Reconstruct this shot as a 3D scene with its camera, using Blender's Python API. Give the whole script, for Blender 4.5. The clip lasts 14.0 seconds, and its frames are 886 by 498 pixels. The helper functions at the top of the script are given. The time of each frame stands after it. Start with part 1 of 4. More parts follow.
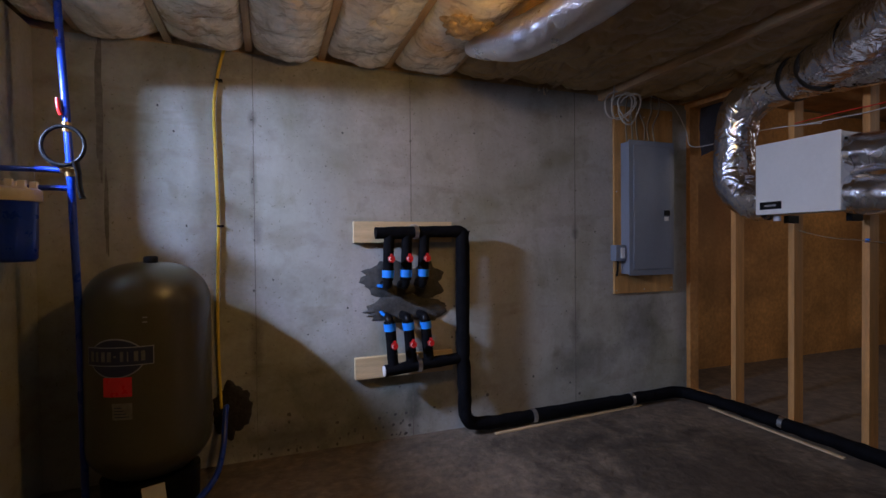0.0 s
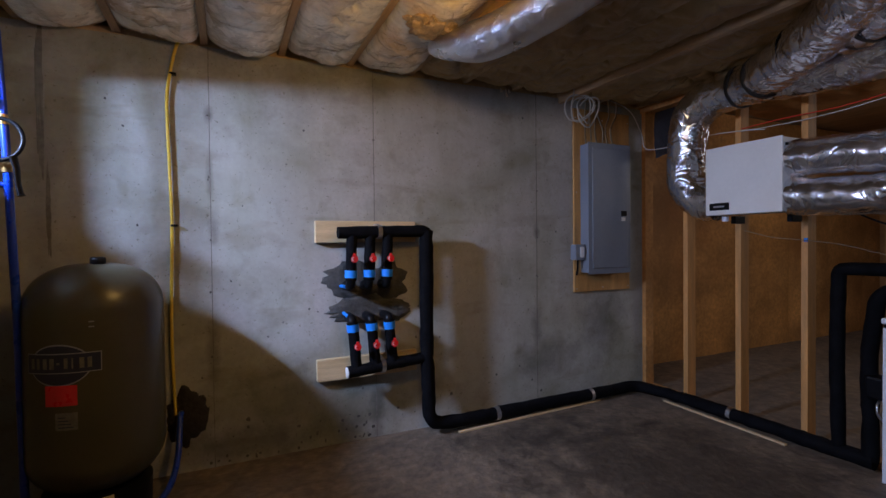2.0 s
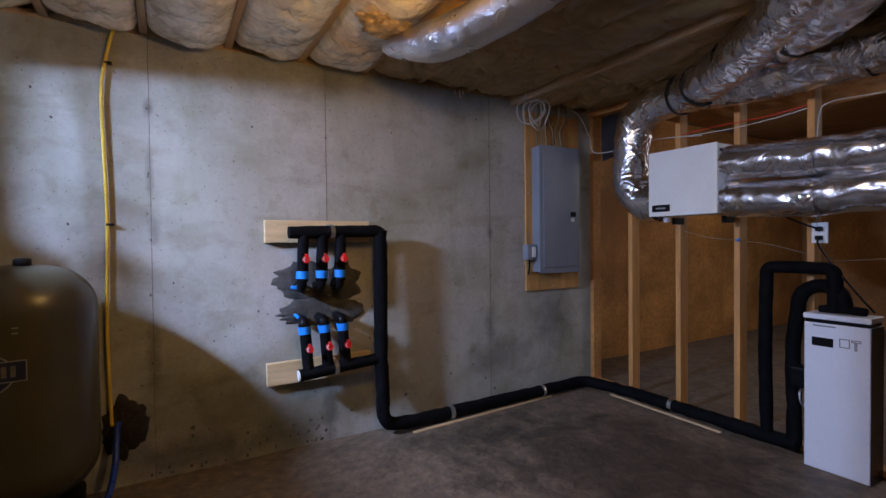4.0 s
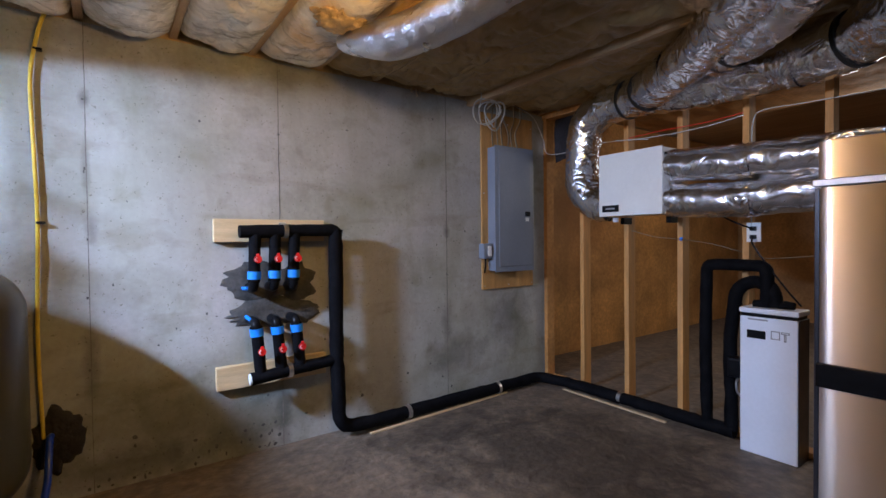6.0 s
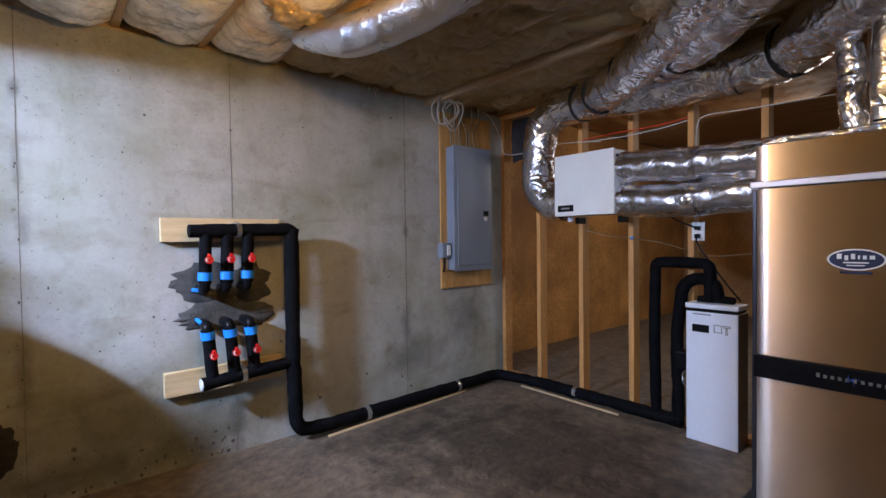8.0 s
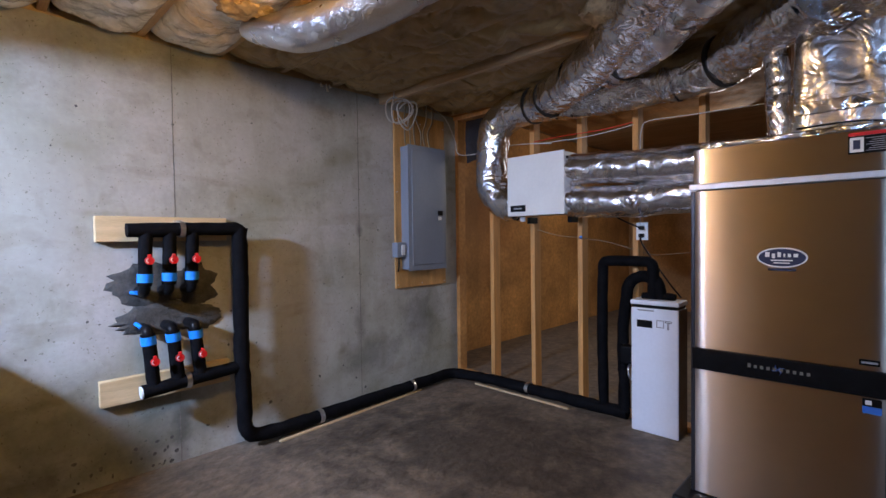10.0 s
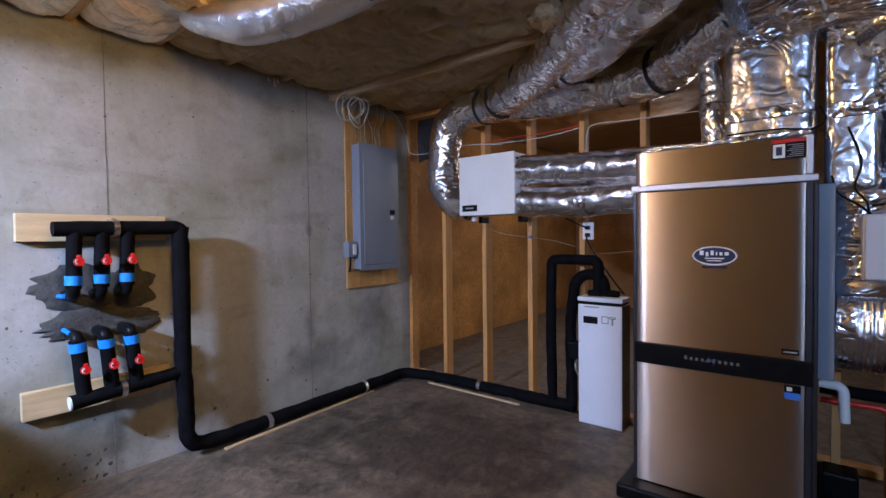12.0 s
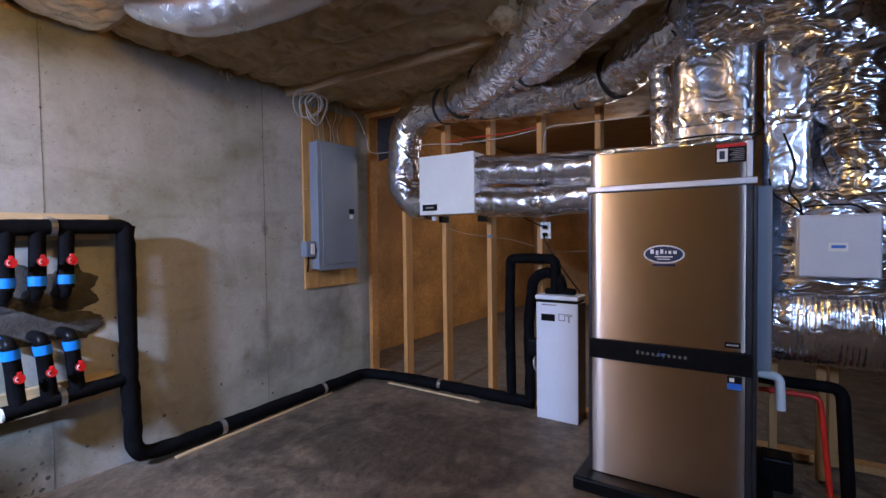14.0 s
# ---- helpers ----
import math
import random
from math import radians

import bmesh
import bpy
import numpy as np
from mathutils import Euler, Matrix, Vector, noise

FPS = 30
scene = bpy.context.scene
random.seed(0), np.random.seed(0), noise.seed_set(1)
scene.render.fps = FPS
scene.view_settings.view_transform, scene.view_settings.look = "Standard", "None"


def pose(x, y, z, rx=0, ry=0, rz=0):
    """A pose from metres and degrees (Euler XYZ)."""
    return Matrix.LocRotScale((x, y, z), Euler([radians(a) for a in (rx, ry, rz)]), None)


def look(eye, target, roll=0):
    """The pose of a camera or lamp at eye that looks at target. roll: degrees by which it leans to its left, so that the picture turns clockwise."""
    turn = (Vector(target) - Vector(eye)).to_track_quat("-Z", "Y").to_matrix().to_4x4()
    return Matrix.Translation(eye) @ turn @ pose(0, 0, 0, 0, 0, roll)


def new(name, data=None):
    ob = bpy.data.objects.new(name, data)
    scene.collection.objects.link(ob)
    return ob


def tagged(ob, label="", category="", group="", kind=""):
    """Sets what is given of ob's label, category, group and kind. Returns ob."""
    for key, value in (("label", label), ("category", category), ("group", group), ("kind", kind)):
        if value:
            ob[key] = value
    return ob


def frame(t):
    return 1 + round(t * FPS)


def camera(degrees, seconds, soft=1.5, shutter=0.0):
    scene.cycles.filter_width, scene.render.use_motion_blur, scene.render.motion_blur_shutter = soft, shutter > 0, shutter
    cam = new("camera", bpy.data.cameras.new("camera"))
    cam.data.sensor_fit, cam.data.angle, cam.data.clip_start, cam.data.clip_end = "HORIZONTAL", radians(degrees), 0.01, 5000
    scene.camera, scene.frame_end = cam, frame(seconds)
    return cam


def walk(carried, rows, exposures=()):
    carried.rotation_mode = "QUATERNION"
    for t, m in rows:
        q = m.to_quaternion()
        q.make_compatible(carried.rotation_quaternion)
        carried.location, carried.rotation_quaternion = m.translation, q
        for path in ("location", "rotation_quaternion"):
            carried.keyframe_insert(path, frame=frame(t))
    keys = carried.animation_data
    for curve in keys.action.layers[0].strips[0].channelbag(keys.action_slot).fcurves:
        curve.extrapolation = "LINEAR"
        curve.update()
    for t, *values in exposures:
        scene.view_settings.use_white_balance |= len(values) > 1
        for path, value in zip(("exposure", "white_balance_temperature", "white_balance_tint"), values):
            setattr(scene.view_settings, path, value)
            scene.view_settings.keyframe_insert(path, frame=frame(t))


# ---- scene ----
cam = camera(86.4, 14.0)
# seconds, x, y, z, tilt, lean, turn: a slow pan from one standing place
PATH = [
    (0.0, 0.0, 0.0, 1.25, 89.15, 0.55, -20.28),
    (0.5, 0.0, 0.0, 1.25, 89.14, 0.54, -21.39),
    (1.0, 0.0, 0.0, 1.25, 89.12, 0.58, -22.50),
    (1.5, 0.0, 0.0, 1.25, 89.10, 0.59, -23.52),
    (2.0, 0.0, 0.0, 1.25, 89.07, 0.61, -24.69),
    (2.5, 0.0, 0.0, 1.25, 89.06, 0.59, -25.91),
    (3.0, 0.0, 0.0, 1.25, 89.06, 0.61, -27.30),
    (5.5, 0.0, 0.0, 1.25, 88.89, 0.60, -34.32),
    (6.0, 0.0, 0.0, 1.25, 88.86, 0.64, -35.48),
    (6.5, 0.0, 0.0, 1.25, 88.85, 0.68, -36.62),
    (7.0, 0.0, 0.0, 1.25, 88.81, 0.71, -37.76),
    (7.5, 0.0, 0.0, 1.25, 88.76, 0.74, -39.06),
    (8.0, 0.0, 0.0, 1.25, 88.72, 0.75, -40.45),
    (10.5, 0.0, 0.0, 1.25, 88.55, 0.77, -47.41),
    (11.0, 0.0, 0.0, 1.25, 88.50, 0.78, -48.88),
    (11.5, 0.0, 0.0, 1.25, 88.46, 0.76, -50.30),
    (12.0, 0.0, 0.0, 1.25, 88.44, 0.75, -51.75),
    (12.5, 0.0, 0.0, 1.25, 88.40, 0.74, -53.16),
    (13.0, 0.0, 0.0, 1.25, 88.38, 0.72, -54.40),
    (13.5, 0.0, 0.0, 1.25, 88.34, 0.76, -55.54),
    (14.0, 0.0, 0.0, 1.25, 88.30, 0.74, -56.58),
]
# seconds, stops, kelvin, tint: the camera opens up and turns less blue towards the middle
EXPOSURES = [(0.0, -2.02, 5650, 20), (3.0, -1.66, 5600, 20), (5.5, -1.20, 5600, 17), (6.5, -0.98, 5750, 14), (8.0, -0.94, 5750, 14), (11.0, -0.96, 5600, 17), (14.0, -0.94, 5450, 18)]
walk(cam, [(t, pose(*p)) for t, *p in PATH], EXPOSURES)

# ---- light ----
world = bpy.data.worlds.new("world")
scene.world = world
world.use_nodes = True
world.node_tree.nodes["Background"].inputs[0].default_value = (0.5, 0.6, 0.8, 1)
world.node_tree.nodes["Background"].inputs[1].default_value = 0.006


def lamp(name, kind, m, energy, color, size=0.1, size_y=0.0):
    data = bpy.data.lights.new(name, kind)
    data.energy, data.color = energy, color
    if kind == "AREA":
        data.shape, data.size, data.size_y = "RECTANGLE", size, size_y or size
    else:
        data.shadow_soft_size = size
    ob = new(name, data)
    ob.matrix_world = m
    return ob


# daylight falling through the deep window of the west wall
lamp("window_daylight", "AREA", look((-1.42, 1.84, 2.095), (0.9, 2.3, 1.55)), 960, (0.60, 0.735, 1.0), 0.46, 0.12)
# light that the ground outside throws up through the same window
lamp("window_ground_light", "AREA", look((-1.38, 1.95, 1.85), (0.6, 2.4, 2.25)), 3, (0.60, 0.77, 1.0), 0.5, 0.25)
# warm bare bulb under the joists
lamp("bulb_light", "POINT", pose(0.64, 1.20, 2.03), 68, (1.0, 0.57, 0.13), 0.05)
# added cool lamp for the ducts, pump cabinet and controls; its window is made up
lamp("cool_fill_light", "AREA", look((-1.8, -1.5, 1.95), (2.8, 0.4, 1.1)), 125, (0.52, 0.71, 1.0), 0.7, 0.3)
# added unseen lamp facing down, brightens the floor and kraft walls behind the studs
lamp("back_room_fill", "AREA", look((5.6, 1.0, 2.15), (4.7, 2.3, 0.0)), 42, (1.0, 0.86, 0.66), 1.0, 0.8)


# ---- materials ----
def material(name, color, rough=0.6, metal=0.0, vary=0.12, scale=6.0, second=None, amount=0.0, fine=60.0, bump=0.1,
             depth=0.004, coat=0.0, stretch=(1, 1, 1), contrast=(0.45, 0.7), spec=0.5):
    """Two scales of change in the colour, and fine relief. second: a stain's colour, mixed in patches."""
    m = bpy.data.materials.new(name)
    m.use_nodes = True
    t = m.node_tree
    n, l = t.nodes, t.links
    b = n["Principled BSDF"]
    b.inputs["Roughness"].default_value, b.inputs["Metallic"].default_value = rough, metal
    b.inputs["Coat Weight"].default_value = coat
    b.inputs["Specular IOR Level"].default_value = spec
    geo, mp = n.new("ShaderNodeTexCoord"), n.new("ShaderNodeMapping")
    mp.inputs["Scale"].default_value = stretch
    l.new(geo.outputs["Object"], mp.inputs["Vector"])

    def tex(s, detail=4.0, distortion=0.0):
        k = n.new("ShaderNodeTexNoise")
        k.inputs["Scale"].default_value, k.inputs["Detail"].default_value, k.inputs["Distortion"].default_value = s, detail, distortion
        l.new(mp.outputs[0], k.inputs["Vector"])
        return k.outputs["Fac"]

    def ramp(fac, a, c, pa=0.3, pc=0.7):
        r = n.new("ShaderNodeValToRGB")
        e = r.color_ramp.elements
        e[0].position, e[1].position, e[0].color, e[1].color = pa, pc, a, c
        l.new(fac, r.inputs[0])
        return r.outputs[0]

    def mix(kind, fac, a, c):
        k = n.new("ShaderNodeMix")
        k.data_type, k.blend_type = "RGBA", kind
        for sock, val in ((k.inputs[0], fac), (k.inputs[6], a), (k.inputs[7], c)):
            if isinstance(val, (int, float, tuple)):
                sock.default_value = val
            else:
                l.new(val, sock)
        return k.outputs[2]

    lo, hi = (1 - vary,) * 3 + (1,), (1 + vary,) * 3 + (1,)
    col = mix("MULTIPLY", 1.0, (*color, 1), ramp(tex(scale), lo, hi))
    col = mix("MULTIPLY", 1.0, col, ramp(tex(fine, 3.0), (1 - vary * 0.6,) * 3 + (1,), (1 + vary * 0.6,) * 3 + (1,)))
    if second:
        mask = ramp(tex(scale * 0.45, 6.0, 0.6), (0, 0, 0, 1), (amount, amount, amount, 1), *contrast)
        col = mix("MIX", mask, col, (*second, 1))
    l.new(col, b.inputs["Base Color"])
    rr = n.new("ShaderNodeMapRange")
    rr.inputs[3].default_value, rr.inputs[4].default_value = max(0.03, rough - 0.12), min(1.0, rough + 0.12)
    l.new(tex(scale * 1.7), rr.inputs[0])
    l.new(rr.outputs[0], b.inputs["Roughness"])
    if bump:
        k = n.new("ShaderNodeBump")
        k.inputs["Strength"].default_value, k.inputs["Distance"].default_value = bump, depth
        l.new(tex(fine * 0.8, 5.0), k.inputs["Height"])
        l.new(k.outputs[0], b.inputs["Normal"])
    return m


def ridges(m, layers, strength, distance, stretch=(1, 1, 1)):
    """Sharp folded relief on a material: layers of (scale, weight, distortion), each a field of creases."""
    t = m.node_tree
    n, l = t.nodes, t.links
    co, mp = n.new("ShaderNodeTexCoord"), n.new("ShaderNodeMapping")
    mp.inputs["Scale"].default_value = stretch
    l.new(co.outputs["Object"], mp.inputs["Vector"])
    total = None
    for scale, weight, twist in layers:
        k, off, size, w = n.new("ShaderNodeTexNoise"), n.new("ShaderNodeMath"), n.new("ShaderNodeMath"), n.new("ShaderNodeMath")
        k.inputs["Scale"].default_value, k.inputs["Detail"].default_value, k.inputs["Distortion"].default_value = scale, 1.2, twist
        off.operation, size.operation, w.operation = "SUBTRACT", "ABSOLUTE", "MULTIPLY"
        off.inputs[1].default_value, w.inputs[1].default_value = 0.5, weight
        l.new(mp.outputs[0], k.inputs["Vector"])
        l.new(k.outputs["Fac"], off.inputs[0])
        l.new(off.outputs[0], size.inputs[0])
        l.new(size.outputs[0], w.inputs[0])
        if total is None:
            total = w.outputs[0]
        else:
            add = n.new("ShaderNodeMath")
            l.new(total, add.inputs[0])
            l.new(w.outputs[0], add.inputs[1])
            total = add.outputs[0]
    k = n.new("ShaderNodeBump")
    k.inputs["Strength"].default_value, k.inputs["Distance"].default_value = strength, distance
    l.new(total, k.inputs["Height"])
    l.new(k.outputs[0], n["Principled BSDF"].inputs["Normal"])
    return m


def foil_material(name, color, rough, scale, strength, distance, stretch=(1, 1, 1)):
    m = material(name, color, rough, 1.0, 0.05, 5.0, bump=0)
    return ridges(m, ((scale, 1.0, 1.2), (scale * 2.6, 0.22, 0.7), (scale * 7.0, 0.025, 0.2)), strength, distance, stretch)


def concrete_wall(name):
    """Poured concrete: cement clouds, olive damp stains, upright streaks and pinholes."""
    m = material(name, (0.42, 0.41, 0.375), 0.88, 0, 0.10, 2.2, (0.33, 0.32, 0.26), 0.65, 45, 0.25, 0.003)
    t = m.node_tree
    n, l = t.nodes, t.links
    b = n["Principled BSDF"]
    last = b.inputs["Base Color"].links[0].from_socket
    co = n.new("ShaderNodeTexCoord")
    for stretch, scale, detail, a, c, dark in (((1, 1, 0.25), 5.0, 5.0, 0.50, 0.72, (0.84, 0.84, 0.78, 1)), ((1, 1, 1), 1.3, 8.0, 0.48, 0.66, (0.74, 0.75, 0.66, 1)), ((1, 1, 1.4), 2.6, 9.0, 0.55, 0.68, (0.85, 0.85, 0.79, 1)),
                                               ((1, 1, 1), 9.0, 8.0, 0.56, 0.70, (0.88, 0.87, 0.83, 1)), ((1, 1, 3.0), 2.0, 7.0, 0.57, 0.66, (0.86, 0.84, 0.79, 1)), ((1, 1, 1), 70.0, 2.0, 0.67, 0.74, (0.60, 0.58, 0.52, 1))):
        mp, k, r, x = n.new("ShaderNodeMapping"), n.new("ShaderNodeTexNoise"), n.new("ShaderNodeValToRGB"), n.new("ShaderNodeMix")
        mp.inputs["Scale"].default_value, mp.inputs["Location"].default_value = stretch, (scale, detail, 0)
        k.inputs["Scale"].default_value, k.inputs["Detail"].default_value, k.inputs["Distortion"].default_value = scale, detail, 0.4
        e = r.color_ramp.elements
        e[0].position, e[1].position, e[0].color, e[1].color = a, c, (1, 1, 1, 1), dark
        x.data_type, x.blend_type = "RGBA", "MULTIPLY"
        x.inputs[0].default_value = 1.0
        l.new(co.outputs["Object"], mp.inputs["Vector"])
        l.new(mp.outputs[0], k.inputs["Vector"])
        l.new(k.outputs["Fac"], r.inputs[0])
        l.new(last, x.inputs[6])
        l.new(r.outputs[0], x.inputs[7])
        last = x.outputs[2]
    l.new(last, b.inputs["Base Color"])
    return m


CONCRETE = concrete_wall("poured_concrete")
SLAB = material("slab_concrete", (0.160, 0.122, 0.085), 0.6, 0, 0.30, 15.0, (0.085, 0.066, 0.048), 0.75, 26, 0.8, 0.016, contrast=(0.45, 0.66))


def blotches(m, patches, upright=False, wobble=3.6, soft=0.7, scale=3.2):
    """Old spills, damp marks and painted shade: (x, y or z, half width, half height, how dark), with ragged rims."""
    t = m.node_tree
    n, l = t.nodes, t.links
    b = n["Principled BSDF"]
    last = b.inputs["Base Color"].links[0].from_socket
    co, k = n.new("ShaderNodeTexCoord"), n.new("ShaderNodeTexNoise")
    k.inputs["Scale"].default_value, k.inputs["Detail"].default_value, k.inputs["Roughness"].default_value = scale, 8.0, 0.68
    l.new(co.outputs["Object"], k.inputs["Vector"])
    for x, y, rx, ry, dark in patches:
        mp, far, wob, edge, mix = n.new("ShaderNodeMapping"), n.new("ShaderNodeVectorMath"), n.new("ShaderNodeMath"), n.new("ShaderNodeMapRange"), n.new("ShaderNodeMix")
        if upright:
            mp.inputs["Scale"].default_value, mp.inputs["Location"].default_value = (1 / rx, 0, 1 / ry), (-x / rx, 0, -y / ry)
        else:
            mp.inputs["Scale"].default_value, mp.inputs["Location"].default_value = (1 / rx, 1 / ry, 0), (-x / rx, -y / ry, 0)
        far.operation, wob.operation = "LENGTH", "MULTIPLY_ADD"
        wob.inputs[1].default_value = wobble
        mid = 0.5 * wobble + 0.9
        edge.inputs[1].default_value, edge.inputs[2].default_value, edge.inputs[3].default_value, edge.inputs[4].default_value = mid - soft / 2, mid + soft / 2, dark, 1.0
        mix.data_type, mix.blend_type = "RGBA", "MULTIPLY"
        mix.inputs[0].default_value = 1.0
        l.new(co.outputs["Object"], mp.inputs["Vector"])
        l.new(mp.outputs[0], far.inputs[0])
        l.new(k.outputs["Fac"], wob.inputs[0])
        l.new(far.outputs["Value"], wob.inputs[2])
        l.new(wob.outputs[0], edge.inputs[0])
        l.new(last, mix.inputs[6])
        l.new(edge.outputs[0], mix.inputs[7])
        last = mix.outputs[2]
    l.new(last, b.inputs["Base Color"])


blotches(CONCRETE, ((-0.075, 1.965, 0.022, 0.04, 0.5), (-0.06, 1.30, 0.028, 0.07, 0.65), (-0.078, 1.62, 0.015, 0.14, 0.72), (-0.075, 0.66, 0.03, 0.16, 0.6), (2.115, 1.30, 0.025, 0.05, 0.55), (2.112, 0.62, 0.04, 0.12, 0.6), (0.87, 0.18, 0.045, 0.16, 0.55), (2.2, 0.36, 0.25, 0.13, 0.62), (2.75, 0.6, 0.18, 0.26, 0.6)), True, 2.4, 1.1, 9.0)
# upper damp stains and low dirt, both deepened to stand in for shade
blotches(CONCRETE, ((0.45, 2.27, 0.42, 0.12, 0.70), (-0.25, 2.29, 0.3, 0.10, 0.78), (1.0, 2.26, 0.2, 0.08, 0.8), (0.15, 0.10, 0.45, 0.07, 0.62), (0.45, 0.24, 0.75, 0.24, 0.66), (-0.82, 1.5, 0.05, 0.5, 0.72)), True, 3.0, 1.3, 5.0)
blotches(SLAB, ((2.15, 1.75, 0.75, 0.75, 0.42), (1.3, 1.2, 0.5, 0.35, 0.6), (1.75, 2.5, 0.5, 0.22, 0.6)))
MORTAR = material("grey_mortar", (0.065, 0.062, 0.055), 0.9, 0, 0.3, 14, bump=0.8, depth=0.01)
SEALANT = material("dark_sealant", (0.020, 0.014, 0.010), 0.7, 0, 0.4, 25, bump=0.9, depth=0.01)
SEAM = material("seam_grout", (0.17, 0.16, 0.135), 0.9, 0, 0.25, 20)
HOLE = material("tie_hole_shade", (0.09, 0.085, 0.075), 0.95, 0, 0.3, 40)
STUD = material("spruce_stud", (0.56, 0.275, 0.075), 0.65, 0, 0.2, 4, (0.40, 0.22, 0.09), 0.6, 40, 0.15, 0.002, stretch=(6, 6, 0.6))
JOIST = material("joist_wood", (0.50, 0.34, 0.18), 0.7, 0, 0.2, 4, (0.36, 0.22, 0.10), 0.5, 40, 0.15, 0.002, stretch=(6, 0.5, 6))
PINE = material("pine_board", (0.62, 0.47, 0.26), 0.6, 0, 0.12, 5, (0.50, 0.33, 0.15), 0.6, 50, 0.12, 0.002, stretch=(0.7, 6, 6))
PLY = material("plywood", (0.50, 0.28, 0.09), 0.6, 0, 0.2, 5, (0.36, 0.18, 0.05), 0.7, 50, 0.12, 0.002, stretch=(5, 5, 0.8))
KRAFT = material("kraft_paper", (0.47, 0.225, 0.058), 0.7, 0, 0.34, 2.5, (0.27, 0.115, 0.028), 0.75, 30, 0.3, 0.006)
BATT = ridges(material("dusty_kraft_facing", (0.36, 0.245, 0.10), 0.55, 0, 0.2, 3, (0.30, 0.175, 0.065), 0.8, 14, bump=0), ((3.0, 1.0, 1.3), (8.0, 0.22, 0.8), (30.0, 0.03, 0.2)), 0.9, 0.11)
POLY = ridges(material("clouded_film_over_fibreglass", (0.78, 0.74, 0.65), 0.27, 0, 0.16, 5, (0.60, 0.40, 0.20), 0.85, 25, bump=0, coat=0.8), ((9.0, 1.0, 1.0), (24.0, 0.35, 0.6), (60.0, 0.05, 0.2)), 0.7, 0.035)
TUFT = material("fibreglass_tuft", (0.46, 0.32, 0.17), 0.9, 0, 0.3, 20, bump=0.8, depth=0.01)
FOIL = foil_material("crinkled_foil", (0.84, 0.84, 0.87), 0.20, 9.0, 0.7, 0.032)
FOIL_ROUGH = foil_material("badly_crinkled_foil", (0.84, 0.84, 0.88), 0.18, 5.5, 0.9, 0.075, (1, 0.7, 1.7))
FOIL_FLAT = foil_material("taut_foil", (0.84, 0.84, 0.87), 0.24, 9.0, 0.6, 0.016)
FOIL_SOFT = foil_material("drawn_foil", (0.74, 0.74, 0.77), 0.27, 8.0, 0.5, 0.03)
SLEEVE = foil_material("silver_duct_sleeve", (0.66, 0.65, 0.67), 0.30, 22.0, 0.5, 0.012)
STRAP = material("black_strap", (0.012, 0.012, 0.012), 0.5, 0, 0.2, 20)
FOAM = material("black_foam_insulation", (0.006, 0.006, 0.007), 0.7, 0, 0.3, 14, bump=0.3, depth=0.004, spec=0.04)
BLACK = material("black_plastic", (0.006, 0.006, 0.007), 0.35, 0, 0.2, 20, spec=0.12)
RED = material("red_plastic", (0.62, 0.015, 0.012), 0.3, 0, 0.08, 20)
BLUE_TAPE = material("blue_coupling", (0.03, 0.24, 0.80), 0.4, 0, 0.1, 20)
PEX_BLUE = material("blue_tubing", (0.008, 0.036, 0.34), 0.3, 0, 0.1, 10)
PEX_RED = material("red_tubing", (0.65, 0.03, 0.015), 0.35, 0, 0.1, 10)
YELLOW = material("yellow_gas_tubing", (0.72, 0.50, 0.03), 0.45, 0, 0.1, 12)
STEEL = material("brushed_stainless", (0.50, 0.42, 0.35), 0.24, 1.0, 0.03, 2.5, fine=12, bump=0)
steel_nodes = STEEL.node_tree
steel_bsdf = steel_nodes.nodes["Principled BSDF"]
grain_way = steel_nodes.nodes.new("ShaderNodeTangent")
grain_way.direction_type, grain_way.axis = "RADIAL", "Z"
steel_nodes.links.new(grain_way.outputs[0], steel_bsdf.inputs["Tangent"])
steel_nodes.links.remove(steel_bsdf.inputs["Roughness"].links[0])
smudge, smudge_range = steel_nodes.nodes.new("ShaderNodeTexNoise"), steel_nodes.nodes.new("ShaderNodeMapRange")
smudge.inputs["Scale"].default_value, smudge.inputs["Detail"].default_value, smudge.inputs["Distortion"].default_value = 5.0, 2.0, 0.0
smudge_range.inputs[1].default_value, smudge_range.inputs[2].default_value = 0.35, 0.75
smudge_range.inputs[3].default_value, smudge_range.inputs[4].default_value = 0.285, 0.31
steel_nodes.links.new(smudge.outputs["Fac"], smudge_range.inputs[0])
steel_nodes.links.new(smudge_range.outputs[0], steel_bsdf.inputs["Roughness"])
steel_bsdf.inputs["Anisotropic"].default_value = 0.97
steel_bsdf.inputs["Anisotropic Rotation"].default_value = 0.25
TRIM = material("grey_extrusion", (0.32, 0.33, 0.37), 0.4, 0.7, 0.08, 8)
DARK_TRIM = material("dark_extrusion", (0.05, 0.05, 0.06), 0.35, 0.6, 0.1, 8)
PALE_TRIM = material("pale_aluminium", (0.62, 0.64, 0.70), 0.4, 0.4, 0.05, 8)
GREY_PAINT = material("grey_enamel", (0.21, 0.24, 0.29), 0.38, 0, 0.06, 4, (0.18, 0.20, 0.24), 0.4, 50, 0.04)
WHITE = material("white_enamel", (0.78, 0.78, 0.74), 0.4, 0, 0.03, 4, (0.70, 0.69, 0.62), 0.3, 50, 0.03)
# blue in this white stands in for daylight on the pump cabinet
WHITE_COOL = material("daylit_white_coat", (0.76, 0.79, 0.86), 0.42, 0, 0.03, 4, (0.72, 0.72, 0.72), 0.3, 50, 0.03)
